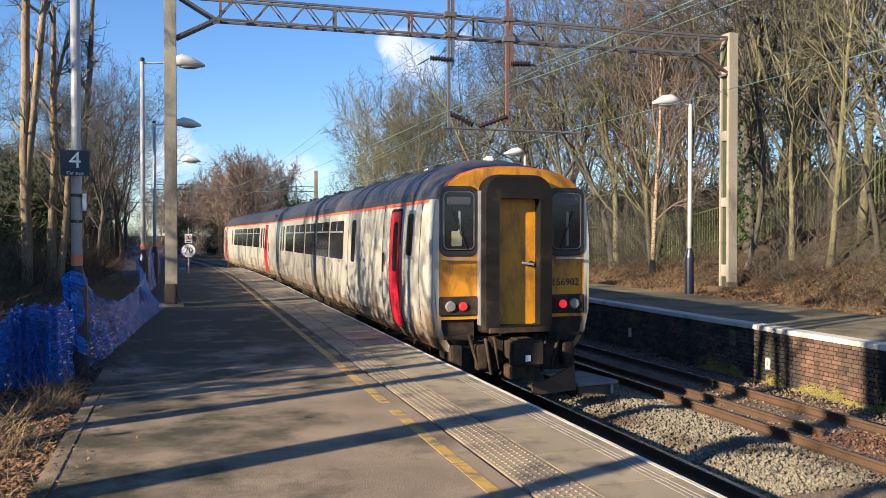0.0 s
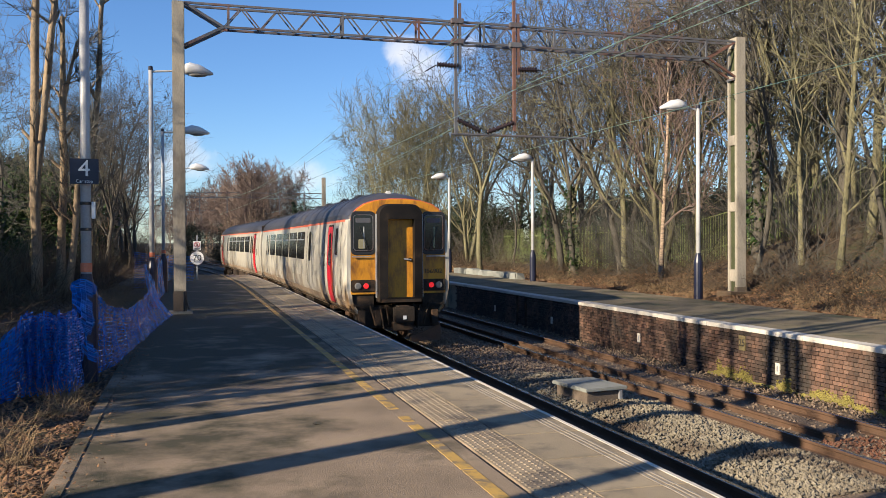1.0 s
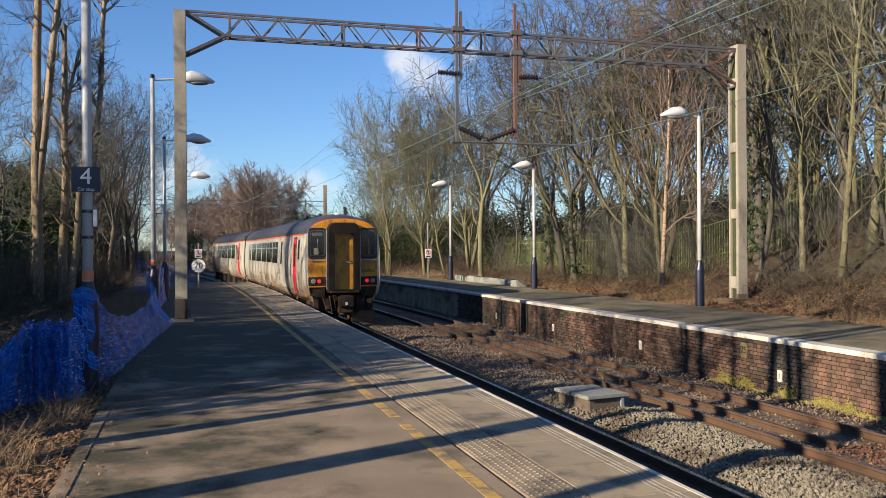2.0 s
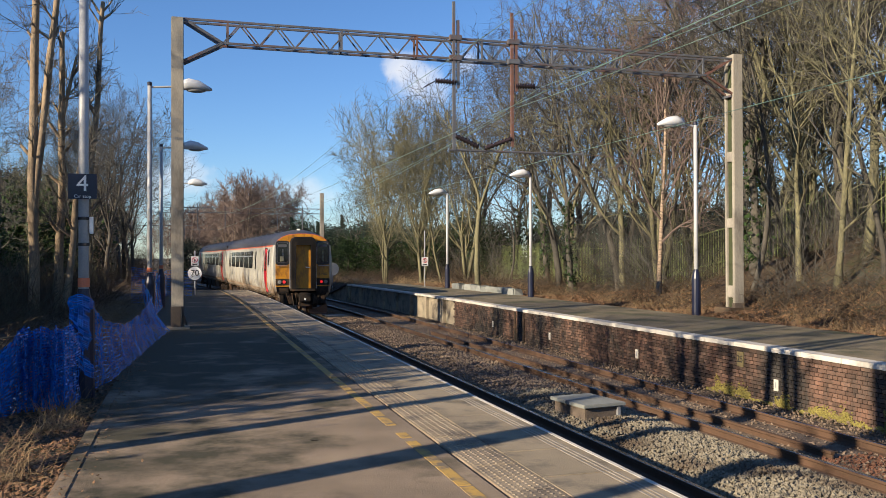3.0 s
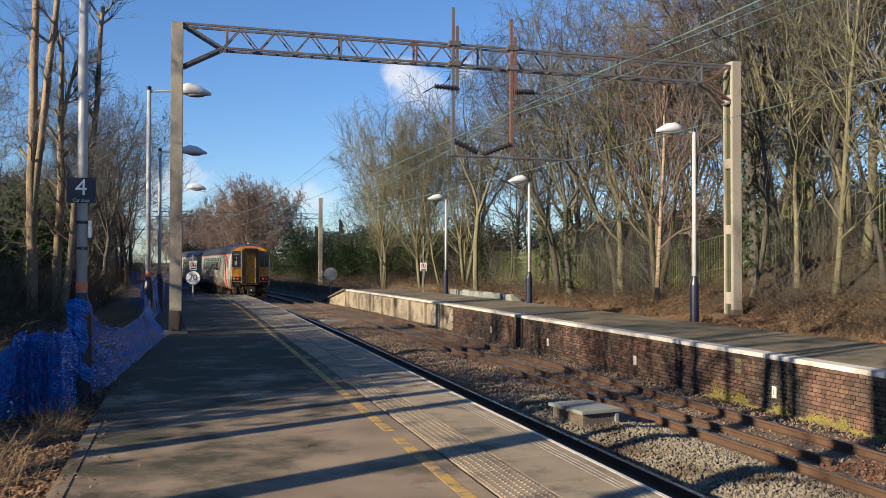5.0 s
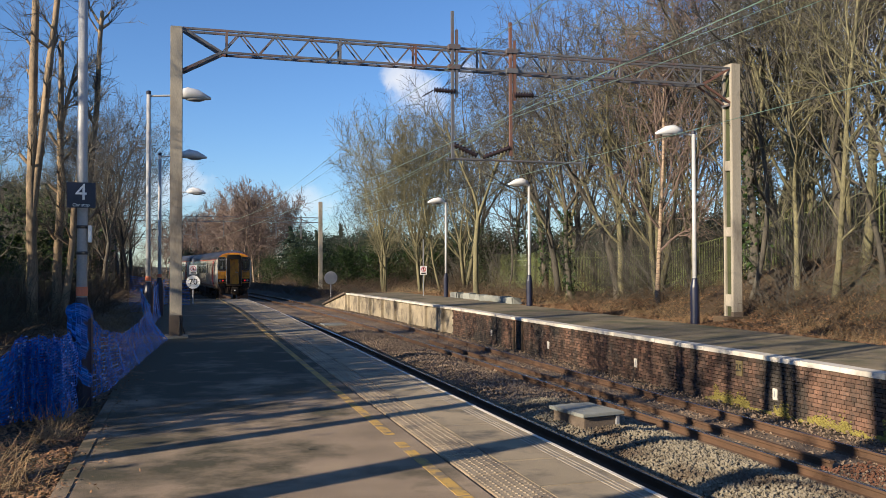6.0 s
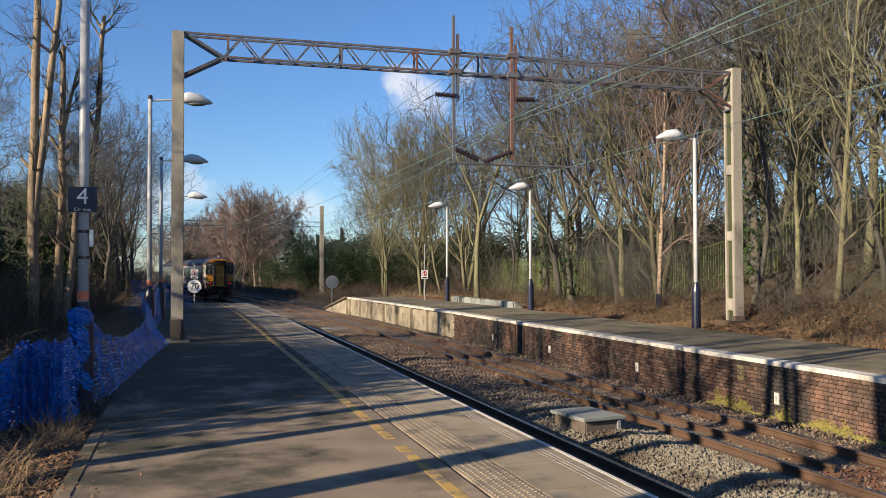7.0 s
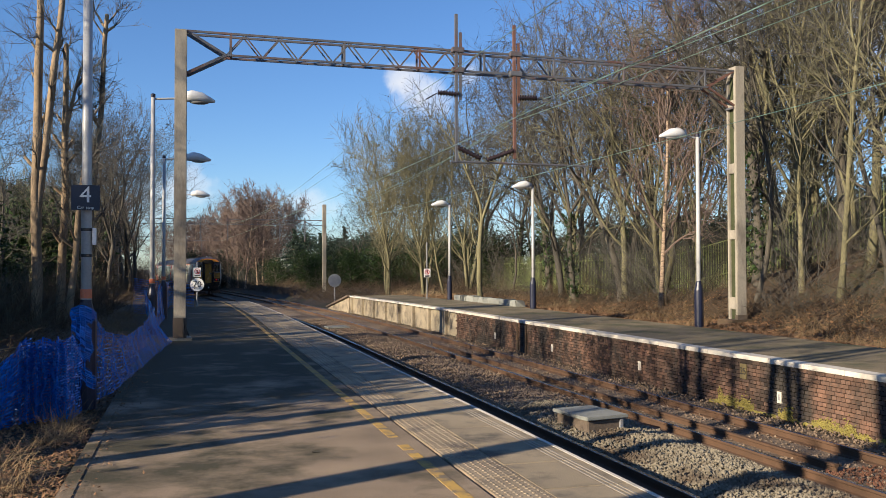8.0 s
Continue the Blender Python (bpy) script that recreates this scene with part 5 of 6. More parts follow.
# -- trees and undergrowth --
def shoot(rng, start, way, length, r, segs, wobble, lift, taper=0.35):
    pts, rads = [start.copy()], [r]
    d = way.normalized()
    for i in range(segs):
        d = (d + Vector((rng.uniform(-1, 1), rng.uniform(-1, 1), rng.uniform(-1, 1))) * wobble + Vector((0, 0, lift))).normalized()
        pts.append(pts[-1] + d * (length / segs))
        rads.append(r * (1 - (1 - taper) * (i + 1) / segs))
    return pts, rads


def along(pts, u):
    x = u * (len(pts) - 1)
    i = min(int(x), len(pts) - 2)
    return pts[i].lerp(pts[i + 1], x - i), (pts[i + 1] - pts[i]).normalized()


def side_way(rng, d, angle):
    a = rng.uniform(0, 2 * math.pi)
    u = d.cross(Vector((math.cos(a), math.sin(a), 0.3)))
    if u.length < 1e-3:
        u = Vector((1, 0, 0))
    u.normalize()
    return (d * math.cos(angle) + u * math.sin(angle)).normalized()


def tree(name, seed, height, radius, bark, twig, label, stems=1, limbs=14, boughs=6, sprays=6, fines=3, bare=0.3, angle=0.7, reach=0.34, lift=0.12, lean=0.05, ivy=0.0, twig_r=0.010, forks=0, split=0.4, bend=0.06, pale_limbs=True):
    """One bare winter tree: trunk, perhaps forked into leaders, and main limbs, then a crown of boughs and twigs."""
    rng = random.Random(seed)
    tv, tf, cv, cf = [], [], [], []
    lv, lf = [], []
    for s in range(stems):
        out = Vector((rng.uniform(-1, 1), rng.uniform(-1, 1), 0)) * (0.2 if stems > 1 else lean)
        h = height * rng.uniform(0.72, 1.0) if stems > 1 else height
        base = Vector((out.x * 0.4, out.y * 0.4, -0.25))
        r0 = radius * (1 if stems == 1 else rng.uniform(0.5, 0.85))
        way = Vector((out.x, out.y, 1))
        if forks:
            pts, rads = shoot(rng, base, way, h * split, r0, 6, bend, 0.04, 0.72)
        else:
            pts, rads = shoot(rng, base, way, h, r0, 10, bend, 0.05, 0.12)
        rads[0] *= 1.45
        limb(tv, tf, pts, rads, 8)
        axes = [(pts, rads, bare, 1.0)]
        if forks:
            axes = [(pts, rads, 0.6, 0.35)]
            for k in range(forks):
                e = pts[-1] - pts[-2]
                lp, lr = shoot(rng, pts[-1], side_way(rng, e.normalized(), rng.uniform(0.16, 0.5)), h * (1 - split) * rng.uniform(0.8, 1.08), rads[-1] * rng.uniform(0.6, 0.85), 9, bend * 1.7, 0.07, 0.12)
                limb(tv, tf, lp, lr, 7)
                axes.append((lp, lr, 0.12, 1.0))
        if ivy:
            for q in range(int(420 * ivy)):
                p, d = along(pts, rng.uniform(0.0, 0.5 if not forks else 1.0))
                p = p + Vector((rng.gauss(0, 0.16), rng.gauss(0, 0.16), 0))
                a = Vector((rng.uniform(-1, 1), rng.uniform(-1, 1), rng.uniform(-1, 1))) * 0.09
                b = Vector((rng.uniform(-1, 1), rng.uniform(-1, 1), rng.uniform(-1, 1))) * 0.09
                i = len(lv)
                lv += [tuple(p - a), tuple(p + b), tuple(p + a), tuple(p - b)]
                lf.append((i, i + 1, i + 2, i + 3))
        share = max(3, limbs // stems) / sum(w for _, _, _, w in axes)
        for pts, rads, low, weight in axes:
            count = max(2, round(share * weight))
            for a in range(count):
                u = low + (1 - low) * (a + rng.random()) / count
                p, d = along(pts, min(u, 0.985))
                here = float(np.interp(u * (len(rads) - 1), range(len(rads)), rads))
                r1 = here * rng.uniform(0.35, 0.6) + 0.008
                ln = height * reach * (1.15 - 0.7 * u) * rng.uniform(0.6, 1.3)
                lp, lr = shoot(rng, p, side_way(rng, d, angle * rng.uniform(0.6, 1.25)), ln, r1, 7, 0.2, lift, 0.22)
                limb(*((tv, tf) if pale_limbs else (cv, cf)), lp, lr, 5)
                for b in range(boughs):
                    q, e = along(lp, 0.22 + 0.78 * (b + rng.random()) / boughs)
                    bl = ln * rng.uniform(0.28, 0.6)
                    bp, br = shoot(rng, q, side_way(rng, e, 0.8 * rng.uniform(0.5, 1.3)), bl, max(twig_r * 1.3, r1 * 0.38), 4, 0.24, lift * 0.7, 0.4)
                    limb(cv, cf, bp, br, 3)
                    for c in range(sprays):
                        q2, e2 = along(bp, 0.15 + 0.85 * (c + rng.random()) / sprays)
                        sl = bl * rng.uniform(0.35, 0.75)
                        sp, sr = shoot(rng, q2, side_way(rng, e2, 0.75 * rng.uniform(0.5, 1.3)), sl, twig_r, 2, 0.28, lift * 0.6, 0.6)
                        limb(cv, cf, sp, sr, 3, True)
                        for g in range(fines):
                            q3, e3 = along(sp, 0.2 + 0.8 * (g + rng.random()) / fines)
                            fp, fr = shoot(rng, q3, side_way(rng, e3, 0.7), sl * rng.uniform(0.4, 0.85), twig_r * 0.75, 1, 0.2, 0.0, 0.5)
                            limb(cv, cf, fp, fr, 3, True)
    t = tagged(thing(name), label, "tree", "woodland trees")
    raw("trunk", tv, tf, bark, t, smooth=True)
    tagged(raw("crown", cv, cf, twig, t, "fine bare winter twigs"), kind="stuff")
    if ivy:
        raw("ivy", lv, lf, M["green"], t, "dark ivy leaves")
    return t


def lopped_tree(seed, x, y, stems, label):
    """A tall cut-back tree: thick knobbly stems ending in stubs, with tufts of regrowth.
    stems: start height, lean in x per metre, top height, radius."""
    rng = random.Random(seed)
    tv, tf, cv, cf = [], [], [], []
    first = None
    for z0, slope, top, r in stems:
        start = Vector((0, 0, -0.3)) if first is None else along(first, z0 / first[-1].z)[0]
        n = 14
        pts, rads = [], []
        for i in range(n + 1):
            u = i / n
            z = start.z + (top - start.z) * u
            pts.append(Vector((start.x + slope * (z - start.z) + 0.10 * noise.noise((z * 0.35, seed, 0)) - 0.10 * noise.noise((start.z * 0.35, seed, 0)),
                               start.y + 0.14 * noise.noise((z * 0.3, seed, 5)), z)))
            rads.append(r * (1 - 0.5 * u) * (1 + 0.16 * noise.noise((z * 1.7, seed, 9))))
        rads[0] *= 1.3
        limb(tv, tf, pts, rads, 10)
        limb(tv, tf, [pts[-1], pts[-1] + Vector((0.01, 0, 0.04))], [rads[-1], rads[-1] * 0.6], 10, True)
        if first is None:
            first = pts
        for k in range(13):
            u = rng.uniform(0.3, 1.0)
            p, d = along(pts, u)
            way = side_way(rng, d, rng.uniform(0.5, 1.1))
            sp, sr = shoot(rng, p, way, rng.uniform(0.25, 0.8), r * rng.uniform(0.22, 0.5), 3, 0.15, 0.1, 0.7)
            limb(tv, tf, sp, sr, 6)
            for q in range(9):
                fp, fr = shoot(rng, sp[-1], side_way(rng, way, rng.uniform(0.2, 1.2)), rng.uniform(0.4, 1.5), 0.011, 4, 0.2, 0.12, 0.4)
                limb(cv, cf, fp, fr, 3, True)
                for w in range(3):
                    p3, e3 = along(fp, rng.uniform(0.2, 0.9))
                    gp, gr = shoot(rng, p3, side_way(rng, e3, 0.6), rng.uniform(0.2, 0.6), 0.008, 2, 0.2, 0.05, 0.5)
                    limb(cv, cf, gp, gr, 3, True)
    t = tagged(thing("lopped_tree", x, y, ground_z(x, y)), label, "tree", "woodland trees")
    raw("trunk", tv, tf, M["bark_pine"], t, smooth=True)
    tagged(raw("crown", cv, cf, M["twig"], t, "tufts of thin regrown twigs"), kind="stuff")
    return t


def shrub(name, seed, height, width, count, mat1, label, stems=40):
    """A leafless thicket of many thin stems."""
    rng = random.Random(seed)
    v, f, v2, f2 = [], [], [], []
    for i in range(stems):
        p = Vector((rng.gauss(0, width * 0.25), rng.gauss(0, width * 0.25), -0.1))
        pts, rads = shoot(rng, p, Vector((p.x * 0.8 + rng.gauss(0, 0.5), p.y * 0.8 + rng.gauss(0, 0.5), 1.3)), height * rng.uniform(0.35, 1.0), 0.014, 4, 0.34, -0.04, 0.3)
        limb(v, f, pts, rads, 3, True)
        for c in range(count):
            q, e = along(pts, rng.uniform(0.25, 1))
            sp, sr = shoot(rng, q, side_way(rng, e, 0.7), height * rng.uniform(0.12, 0.3), 0.007, 1, 0.25, 0.03, 0.5)
            limb(v2, f2, sp, sr, 3, True)
    t = tagged(thing(name), label, "shrub", "undergrowth shrubs")
    tagged(raw("stem_clump", v, f, mat1, t), kind="stuff")
    tagged(raw("twig_spray", v2, f2, mat1, t), kind="stuff")
    return t


def leafy_bush(name, seed, height, width, leaves, material, label, size=0.09, cone=False):
    """An evergreen: branching stems carrying many separate leaves in uneven clumps."""
    rng = random.Random(seed)
    v, f, lv, lf = [], [], [], []
    clumps = []
    pts, rads = shoot(rng, Vector((0, 0, -0.2)), Vector((0, 0, 1)), height * (0.98 if cone else 0.8), 0.03 * height, 8, 0.03 if cone else 0.12, 0.06, 0.1)
    limb(v, f, pts, rads, 7)
    tiers = 46 if cone else 34
    for i in range(tiers):
        u = (i + rng.random()) / tiers
        p, d = along(pts, 0.04 + 0.94 * u)
        ln = width / 2 * ((1.02 - u) if cone else math.sqrt(max(0.06, 1 - (1.7 * u - 0.75) ** 2))) * rng.uniform(0.65, 1.15)
        a = rng.uniform(0, 6.283)
        lp, lr = shoot(rng, p, Vector((math.cos(a), math.sin(a), -0.12 if cone else 0.35)), ln, 0.012 * height * (1.1 - u) + 0.008, 4, 0.1, 0.02, 0.3)
        limb(v, f, lp, lr, 4)
        for k in range(5):
            clumps.append((along(lp, 0.25 + 0.75 * (k + rng.random()) / 5)[0], 0.16 * width * (0.08 + 0.5 * (1 - u) if cone else 1.0)))
    for i in range(leaves):
        c, s = clumps[rng.randrange(len(clumps))]
        p = c + Vector((rng.gauss(0, s), rng.gauss(0, s), rng.gauss(0, s * (0.35 if cone else 0.8)))) * 0.6
        a = Vector((rng.uniform(-1, 1), rng.uniform(-1, 1), rng.uniform(-0.6, 0.6))).normalized() * size * rng.uniform(0.6, 1.3)
        b = a.cross(Vector((rng.uniform(-1, 1), rng.uniform(-1, 1), rng.uniform(-1, 1)))).normalized() * size * 0.38
        k = len(lv)
        lv += [tuple(p - a), tuple(p + b * 1.6), tuple(p + a * 0.9 - b)]
        lf.append((k, k + 1, k + 2))
    t = tagged(thing(name), label, "bush" if not cone else "tree", "evergreens")
    raw("stem", v, f, M["bark"], t)
    raw("foliage", lv, lf, material, t, "dense small dark green leaves")
    return t


def plant(kinds, spots, seed, big=(0.85, 1.15), tilt=2.0):
    """Copies of some kinds at (x, y) spots, turned and scaled; the first use takes the originals."""
    rng = random.Random(seed)
    for x, y in spots:
        k = rng.choice(kinds)
        s = rng.uniform(*big)
        o = copy_thing(k, Matrix.Identity(4))
        o.scale = (s, s, s * rng.uniform(0.94, 1.06))
        o.rotation_euler = (radians(rng.uniform(-tilt, tilt)), radians(rng.uniform(-tilt, tilt)), rng.uniform(0, 6.283))
        o.location = (x, y, ground_z(x, y))


def drop(kinds):
    for k in kinds:
        for o in (*k.children_recursive, k):
            bpy.data.objects.remove(o)


def scatter(seed, n, x0, x1, y0, y1, gap=1.2):
    rng = random.Random(seed)
    out, tries = [], 0
    while len(out) < n and tries < n * 60:
        tries += 1
        p = (rng.uniform(x0, x1), rng.uniform(y0, y1))
        if all((p[0] - q[0]) ** 2 + (p[1] - q[1]) ** 2 > gap * gap for q in out):
            out.append(p)
    return out


def woods():
    olive = [tree("alder_tree", 11 + i, 13.0, 0.19, M["bark_olive"], M["twig_olive"], "leafless multi-stemmed tree with olive-green bark", stems=4, limbs=44, boughs=6, sprays=6, fines=2, bare=0.2, angle=0.8, reach=0.36, lift=0.07, forks=2, split=0.3, bend=0.07, twig_r=0.0125) for i in range(3)]
    ash = [tree("ash_tree", 31 + i, 15, 0.2, M["bark"], M["twig"], "tall leafless tree with grey-brown bark", limbs=22, boughs=5, sprays=6, fines=2, bare=0.2, angle=0.9, reach=0.36, lift=0.05, forks=3, split=0.3, bend=0.09, twig_r=0.0105) for i in range(4)]
    slim = [tree("young_tree", 51 + i, 11, 0.085, M["bark_olive"] if i % 2 else M["bark"], M["twig_olive"] if i % 2 else M["twig"], "slender leafless young tree in woodland", limbs=20, boughs=5, sprays=4, fines=1, bare=0.12, angle=0.8, reach=0.27, lift=0.05, lean=0.28, twig_r=0.0105, forks=2 if i < 3 else 0, split=0.42, bend=0.12) for i in range(4)]
    ivied = [tree("ivy_tree", 71 + i, 12, 0.16, M["bark"], M["twig"], "leafless tree with ivy round its trunk", limbs=22, boughs=6, sprays=5, fines=1, bare=0.22, angle=0.85, reach=0.32, lift=0.05, ivy=1.0, twig_r=0.0105, forks=2, split=0.4, bend=0.09) for i in range(2)]
    pale = [tree("sycamore_tree", 81 + i, 12.5, 0.15, M["bark_olive"], M["twig"], "leafless tree with sinuous pale olive stem", limbs=20, boughs=5, sprays=5, fines=2, angle=0.9, reach=0.34, lift=0.05, lean=0.2, twig_r=0.0105, forks=3, split=0.34, bend=0.11) for i in range(3)]
    pole = [tree("pine_tree", 91 + i, 18, 0.15, M["bark_pine"], M["twig"], "tall bare trunk with lopped side branches", limbs=14, boughs=4, sprays=4, fines=2, bare=0.38, angle=1.2, reach=0.07, lift=0.05, lean=0.012) for i in range(3)]
    birch = [tree("birch_tree", 111 + i, 12.5, 0.10, M["birch"], M["twig_red"], "leafless birch with pale stem and reddish twigs", limbs=26, boughs=7, sprays=6, fines=2, bare=0.16, angle=0.7, reach=0.32, lift=0.03, twig_r=0.016, bend=0.05, pale_limbs=False) for i in range(2)]
    far_birch = [tree("birch_tree", 121 + i, 12.5, 0.13, M["birch"], M["twig_red"], "leafless birch with pale stem and reddish twigs", limbs=24, boughs=6, sprays=6, fines=1, bare=0.12, angle=0.8, reach=0.36, lift=0.05, twig_r=0.026, bend=0.06, pale_limbs=False) for i in range(2)]
    scrub = [shrub("thicket_shrub", 131 + i, 3.2, 2.6, 10, (M["bramble"], M["twig"], M["twig_olive"])[i], "brown leafless thicket shrub on rough ground", 50) for i in range(3)]
    hazel = [shrub("hazel_shrub", 151 + i, 6.5, 3.2, 18, M["twig"], "tall leafless hazel thicket with many thin stems", 34) for i in range(2)]
    # right bank
    plant(hazel, scatter(41, 14, 15.5, 23, 28, 68, 2.4), 41, (0.7, 1.0))
    plant(hazel, [(15.8, 14.2), (16.6, 20.5), (20.4, 16.5), (17.6, 25), (19.6, 13.4)], 42, (0.5, 0.75))
    plant(ash, [(33, 42), (27, 50), (31, 58)], 43, (0.9, 1.1))
    plant(olive, [(10.6, 62.0), (12.3, 58.0), (14.6, 55), (18.2, 19.5), (16.2, 33), (19.5, 27), (14.5, 66), (22, 40), (13.0, 72)], 1, (0.9, 1.1))
    plant(ash, [(15.2, 41), (18.5, 36), (17.5, 23.5), (20.5, 31), (24, 27), (25, 36), (19, 47), (23, 54), (18, 62), (16.8, 28.2)], 2, (0.9, 1.12))
    plant(slim, scatter(3, 26, 13.6, 26, 12, 66, 1.9), 3, (0.8, 1.15))
    plant(ivied, [(14.3, 37.5), (16.4, 45.5), (15.6, 25.6), (17.8, 54), (19.5, 42), (23, 33)], 4)
    plant(birch, [(14.1, 29.4)], 5, (0.98, 1.02))
    plant(pale, [(16.2, 24.0), (16.3, 21.2), (14.2, 38), (19.6, 30), (17.6, 19.2), (16.4, 30.6), (12.4, 46), (18.8, 24.6), (15.6, 35), (21.0, 20.4)], 51, (0.85, 1.1))
    plant(scrub, scatter(6, 20, 14.2, 20, 24, 70, 1.8), 6, (0.35, 0.75))
    plant(scrub[:2], scatter(26, 8, 13.4, 18.5, 12, 24, 1.2), 26, (0.35, 0.65))
    plant(ash, [(16.0, 36.0), (21.5, 45)], 31, (0.85, 1.05))
    plant(hazel[1:], scatter(44, 5, 14.5, 18.5, 22, 44, 2.3), 44, (0.6, 0.9))
    plant(slim, [(14.6, 20.6), (16.0, 18.8), (14.4, 24.2), (15.4, 27.0), (17.2, 14.6), (19.2, 17.0), (15.3, 19.4), (17.4, 17.2), (15.0, 22.5), (16.2, 16.2), (15.6, 17.6), (18.5, 15.5), (16.9, 20.4)], 27, (0.9, 1.2))
    # left wood
    lopped_tree(601, -8.25, 30.0, [(0, 0.005, 13.5, 0.18), (3.4, 0.09, 13.8, 0.14)], "tall cut-back tree with two knobbly tan stems")
    lopped_tree(602, -7.55, 30.6, [(0, 0.012, 9.4, 0.16), (6.6, 0.22, 8.6, 0.08)], "cut-back tan trunk with a broken top")
    lopped_tree(603, -7.35, 30.2, [(0, 0.10, 7.2, 0.13)], "leaning cut-back trunk lit by low sun")
    lopped_tree(604, -6.95, 31.0, [(0, 0.07, 10.6, 0.14)], "tall leaning cut-back trunk with tufted regrowth")
    plant(ash, [(-15.0, 41)], 7, (0.62, 0.75))
    plant(ash, [(-8.3, 58), (-7.7, 66), (-9.6, 62), (-7.6, 75), (-14.5, 35), (-10.5, 70)], 8, (0.75, 0.95))
    plant(slim, scatter(9, 15, -17, -7.8, 56, 84, 1.8), 9, (0.7, 0.95))
    plant(ivied, [(-13.5, 52), (-12, 70)], 10, (0.75, 0.9))
    plant(scrub, scatter(11, 24, -15, -7.4, 22, 38, 1.2), 11, (0.7, 1.1))
    plant(scrub, scatter(12, 36, -15, -7.6, 38, 80, 1.2), 53, (0.45, 0.75))
    # woodland beside and behind the platform end, which shades it
    plant(pole, [(-8.6, 4.4), (-9.8, 2.0), (-8.2, 8.0), (-11.5, 5.5), (-10.4, 9.6), (-12.6, -1.0), (-13.5, 8), (-9.2, 6.4), (-15, 1.5), (-11.0, 3.6), (-16, 6)], 12, (0.9, 1.05))
    plant(ash, [(-15, 12), (-18, 16), (-20, 24), (-15.4, 8.2)], 13, (0.75, 0.95))
    plant(slim, scatter(14, 10, -20, -10, 9, 30, 1.8), 14, (0.8, 1.0))
    # beyond the bend
    back = [(-14, 118), (-9, 124), (-4, 130), (1, 122), (4, 134), (-19, 126), (-24, 116), (8, 140), (-1, 142), (-11, 138), (6, 118), (-28, 132), (12, 128), (-17, 142), (-6, 118), (-12, 128), (-2, 118), (-21, 136), (10, 120), (3, 128), (-8, 134), (-16, 132), (-5, 124), (0, 134), (7, 126), (-13, 122), (-10, 144), (4, 144), (9, 134), (-22, 122), (-18, 150), (-7, 148)]
    back += [(-3.4 + 1.9 * k + math.sin(k * 2.1), 158 + 9 * math.sin(k * 1.3)) for k in range(9)] + [(-4.5 + 2.6 * k, 176 + 5 * math.sin(k * 1.9)) for k in range(6)]
    back += [(-11 + 1.7 * k, 204 + 6 * math.sin(k * 2.3)) for k in range(9)]
    back += [(-19, 104), (-22, 110), (-25, 118), (-20, 120), (3.4, 113), (5.2, 116), (4.2, 121), (6.6, 121), (2.8, 119), (1.6, 125), (5.4, 127)]
    plant(far_birch, [p for p in back if not -3.0 < p[0] + drift(p[1])[0] < 8.6], 15, (0.8, 1.0))
    plant(ash, [(-10.2, 77), (-8.9, 82), (-11.6, 80), (-9.6, 86), (-14.2, 56)], 54, (1.0, 1.15))
    plant(slim, [(-9.6, 90), (-10.8, 95), (-11.5, 101), (-13, 107), (-12.4, 92), (-14.5, 99)], 52, (0.6, 0.75))
    plant(ash, [(16, 84), (19, 76), (14, 92), (22, 90), (17, 100)], 16, (0.6, 0.8))
    plant(scrub, scatter(17, 26, 9.8, 18, 64, 112, 1.8), 17, (0.6, 1.2))
    plant(scrub, [p for p in scatter(18, 60, -26, 10, 112, 140, 1.4) if not -2.5 < p[0] + drift(p[1])[0] < 8.4], 18, (1.2, 2.0))
    drop(olive + ash + slim + ivied + pale + pole + birch + far_birch + scrub + hazel)
    fir = leafy_bush("fir_tree", 201, 9.0, 6.4, 9000, M["fir"], "dark green spiky fir tree", 0.19, True)
    plant([fir], [(9.2, 108), (13.0, 112), (15.6, 110), (11.0, 116)], 19, (0.62, 0.85))
    yew = leafy_bush("yew_tree", 205, 6.5, 5.4, 7000, M["fir"], "dark evergreen yew standing behind bare trees", 0.12)
    plant([yew], [(12.5, 100), (15, 98), (17, 94), (14, 106), (19, 90), (11.5, 110), (17, 104), (20, 82), (22, 76), (5, 122), (1, 126), (-4, 124)], 46, (0.85, 1.15))
    plant([yew], [(-14.5 - 1.5 * (k % 2) - drift(75 + 2.4 * k)[0], 75 + 2.4 * k) for k in range(6)], 48, (1.5, 1.75))
    plant([yew], [(26, 31), (28, 23), (27, 38), (25, 46), (24, 54), (26, 19.5), (25.5, 26.5), (27, 16), (29, 34), (25.5, 42), (24.5, 50)], 47, (0.75, 1.0))
    bush = leafy_bush("evergreen_bush", 211, 4.2, 4.4, 4400, M["green"], "dense glossy evergreen bush by the line", 0.10)
    plant([bush], [(8.6, 84), (10.4, 90), (11.2, 80), (13.5, 76), (12.6, 86), (15.0, 70), (16.5, 66), (9.6, 97), (14.6, 80), (6.5, 104), (19, 72), (14, 97)], 20, (0.8, 1.25))
    # unseen bush row added to shade the platform; its gap passes a sun streak
    plant([bush], [(-14.2 + 0.8 * math.sin(k * 2.3), 8.0 + 1.45 * k) for k in range(25) if abs(8.0 + 1.45 * k - 18.2) > 1.7], 21, (1.3, 1.6))
    # taller unseen row, added to shade the tracks and the far wall
    plant([bush], [(-15.9 + 0.5 * math.sin(k * 1.7), 8.8 + 1.3 * k) for k in range(5)], 49, (1.6, 1.9))
    plant([bush], [(-17.5 - 3.5 * (k % 3), 36 + 3.0 * k) for k in range(16)], 24, (1.0, 1.3))
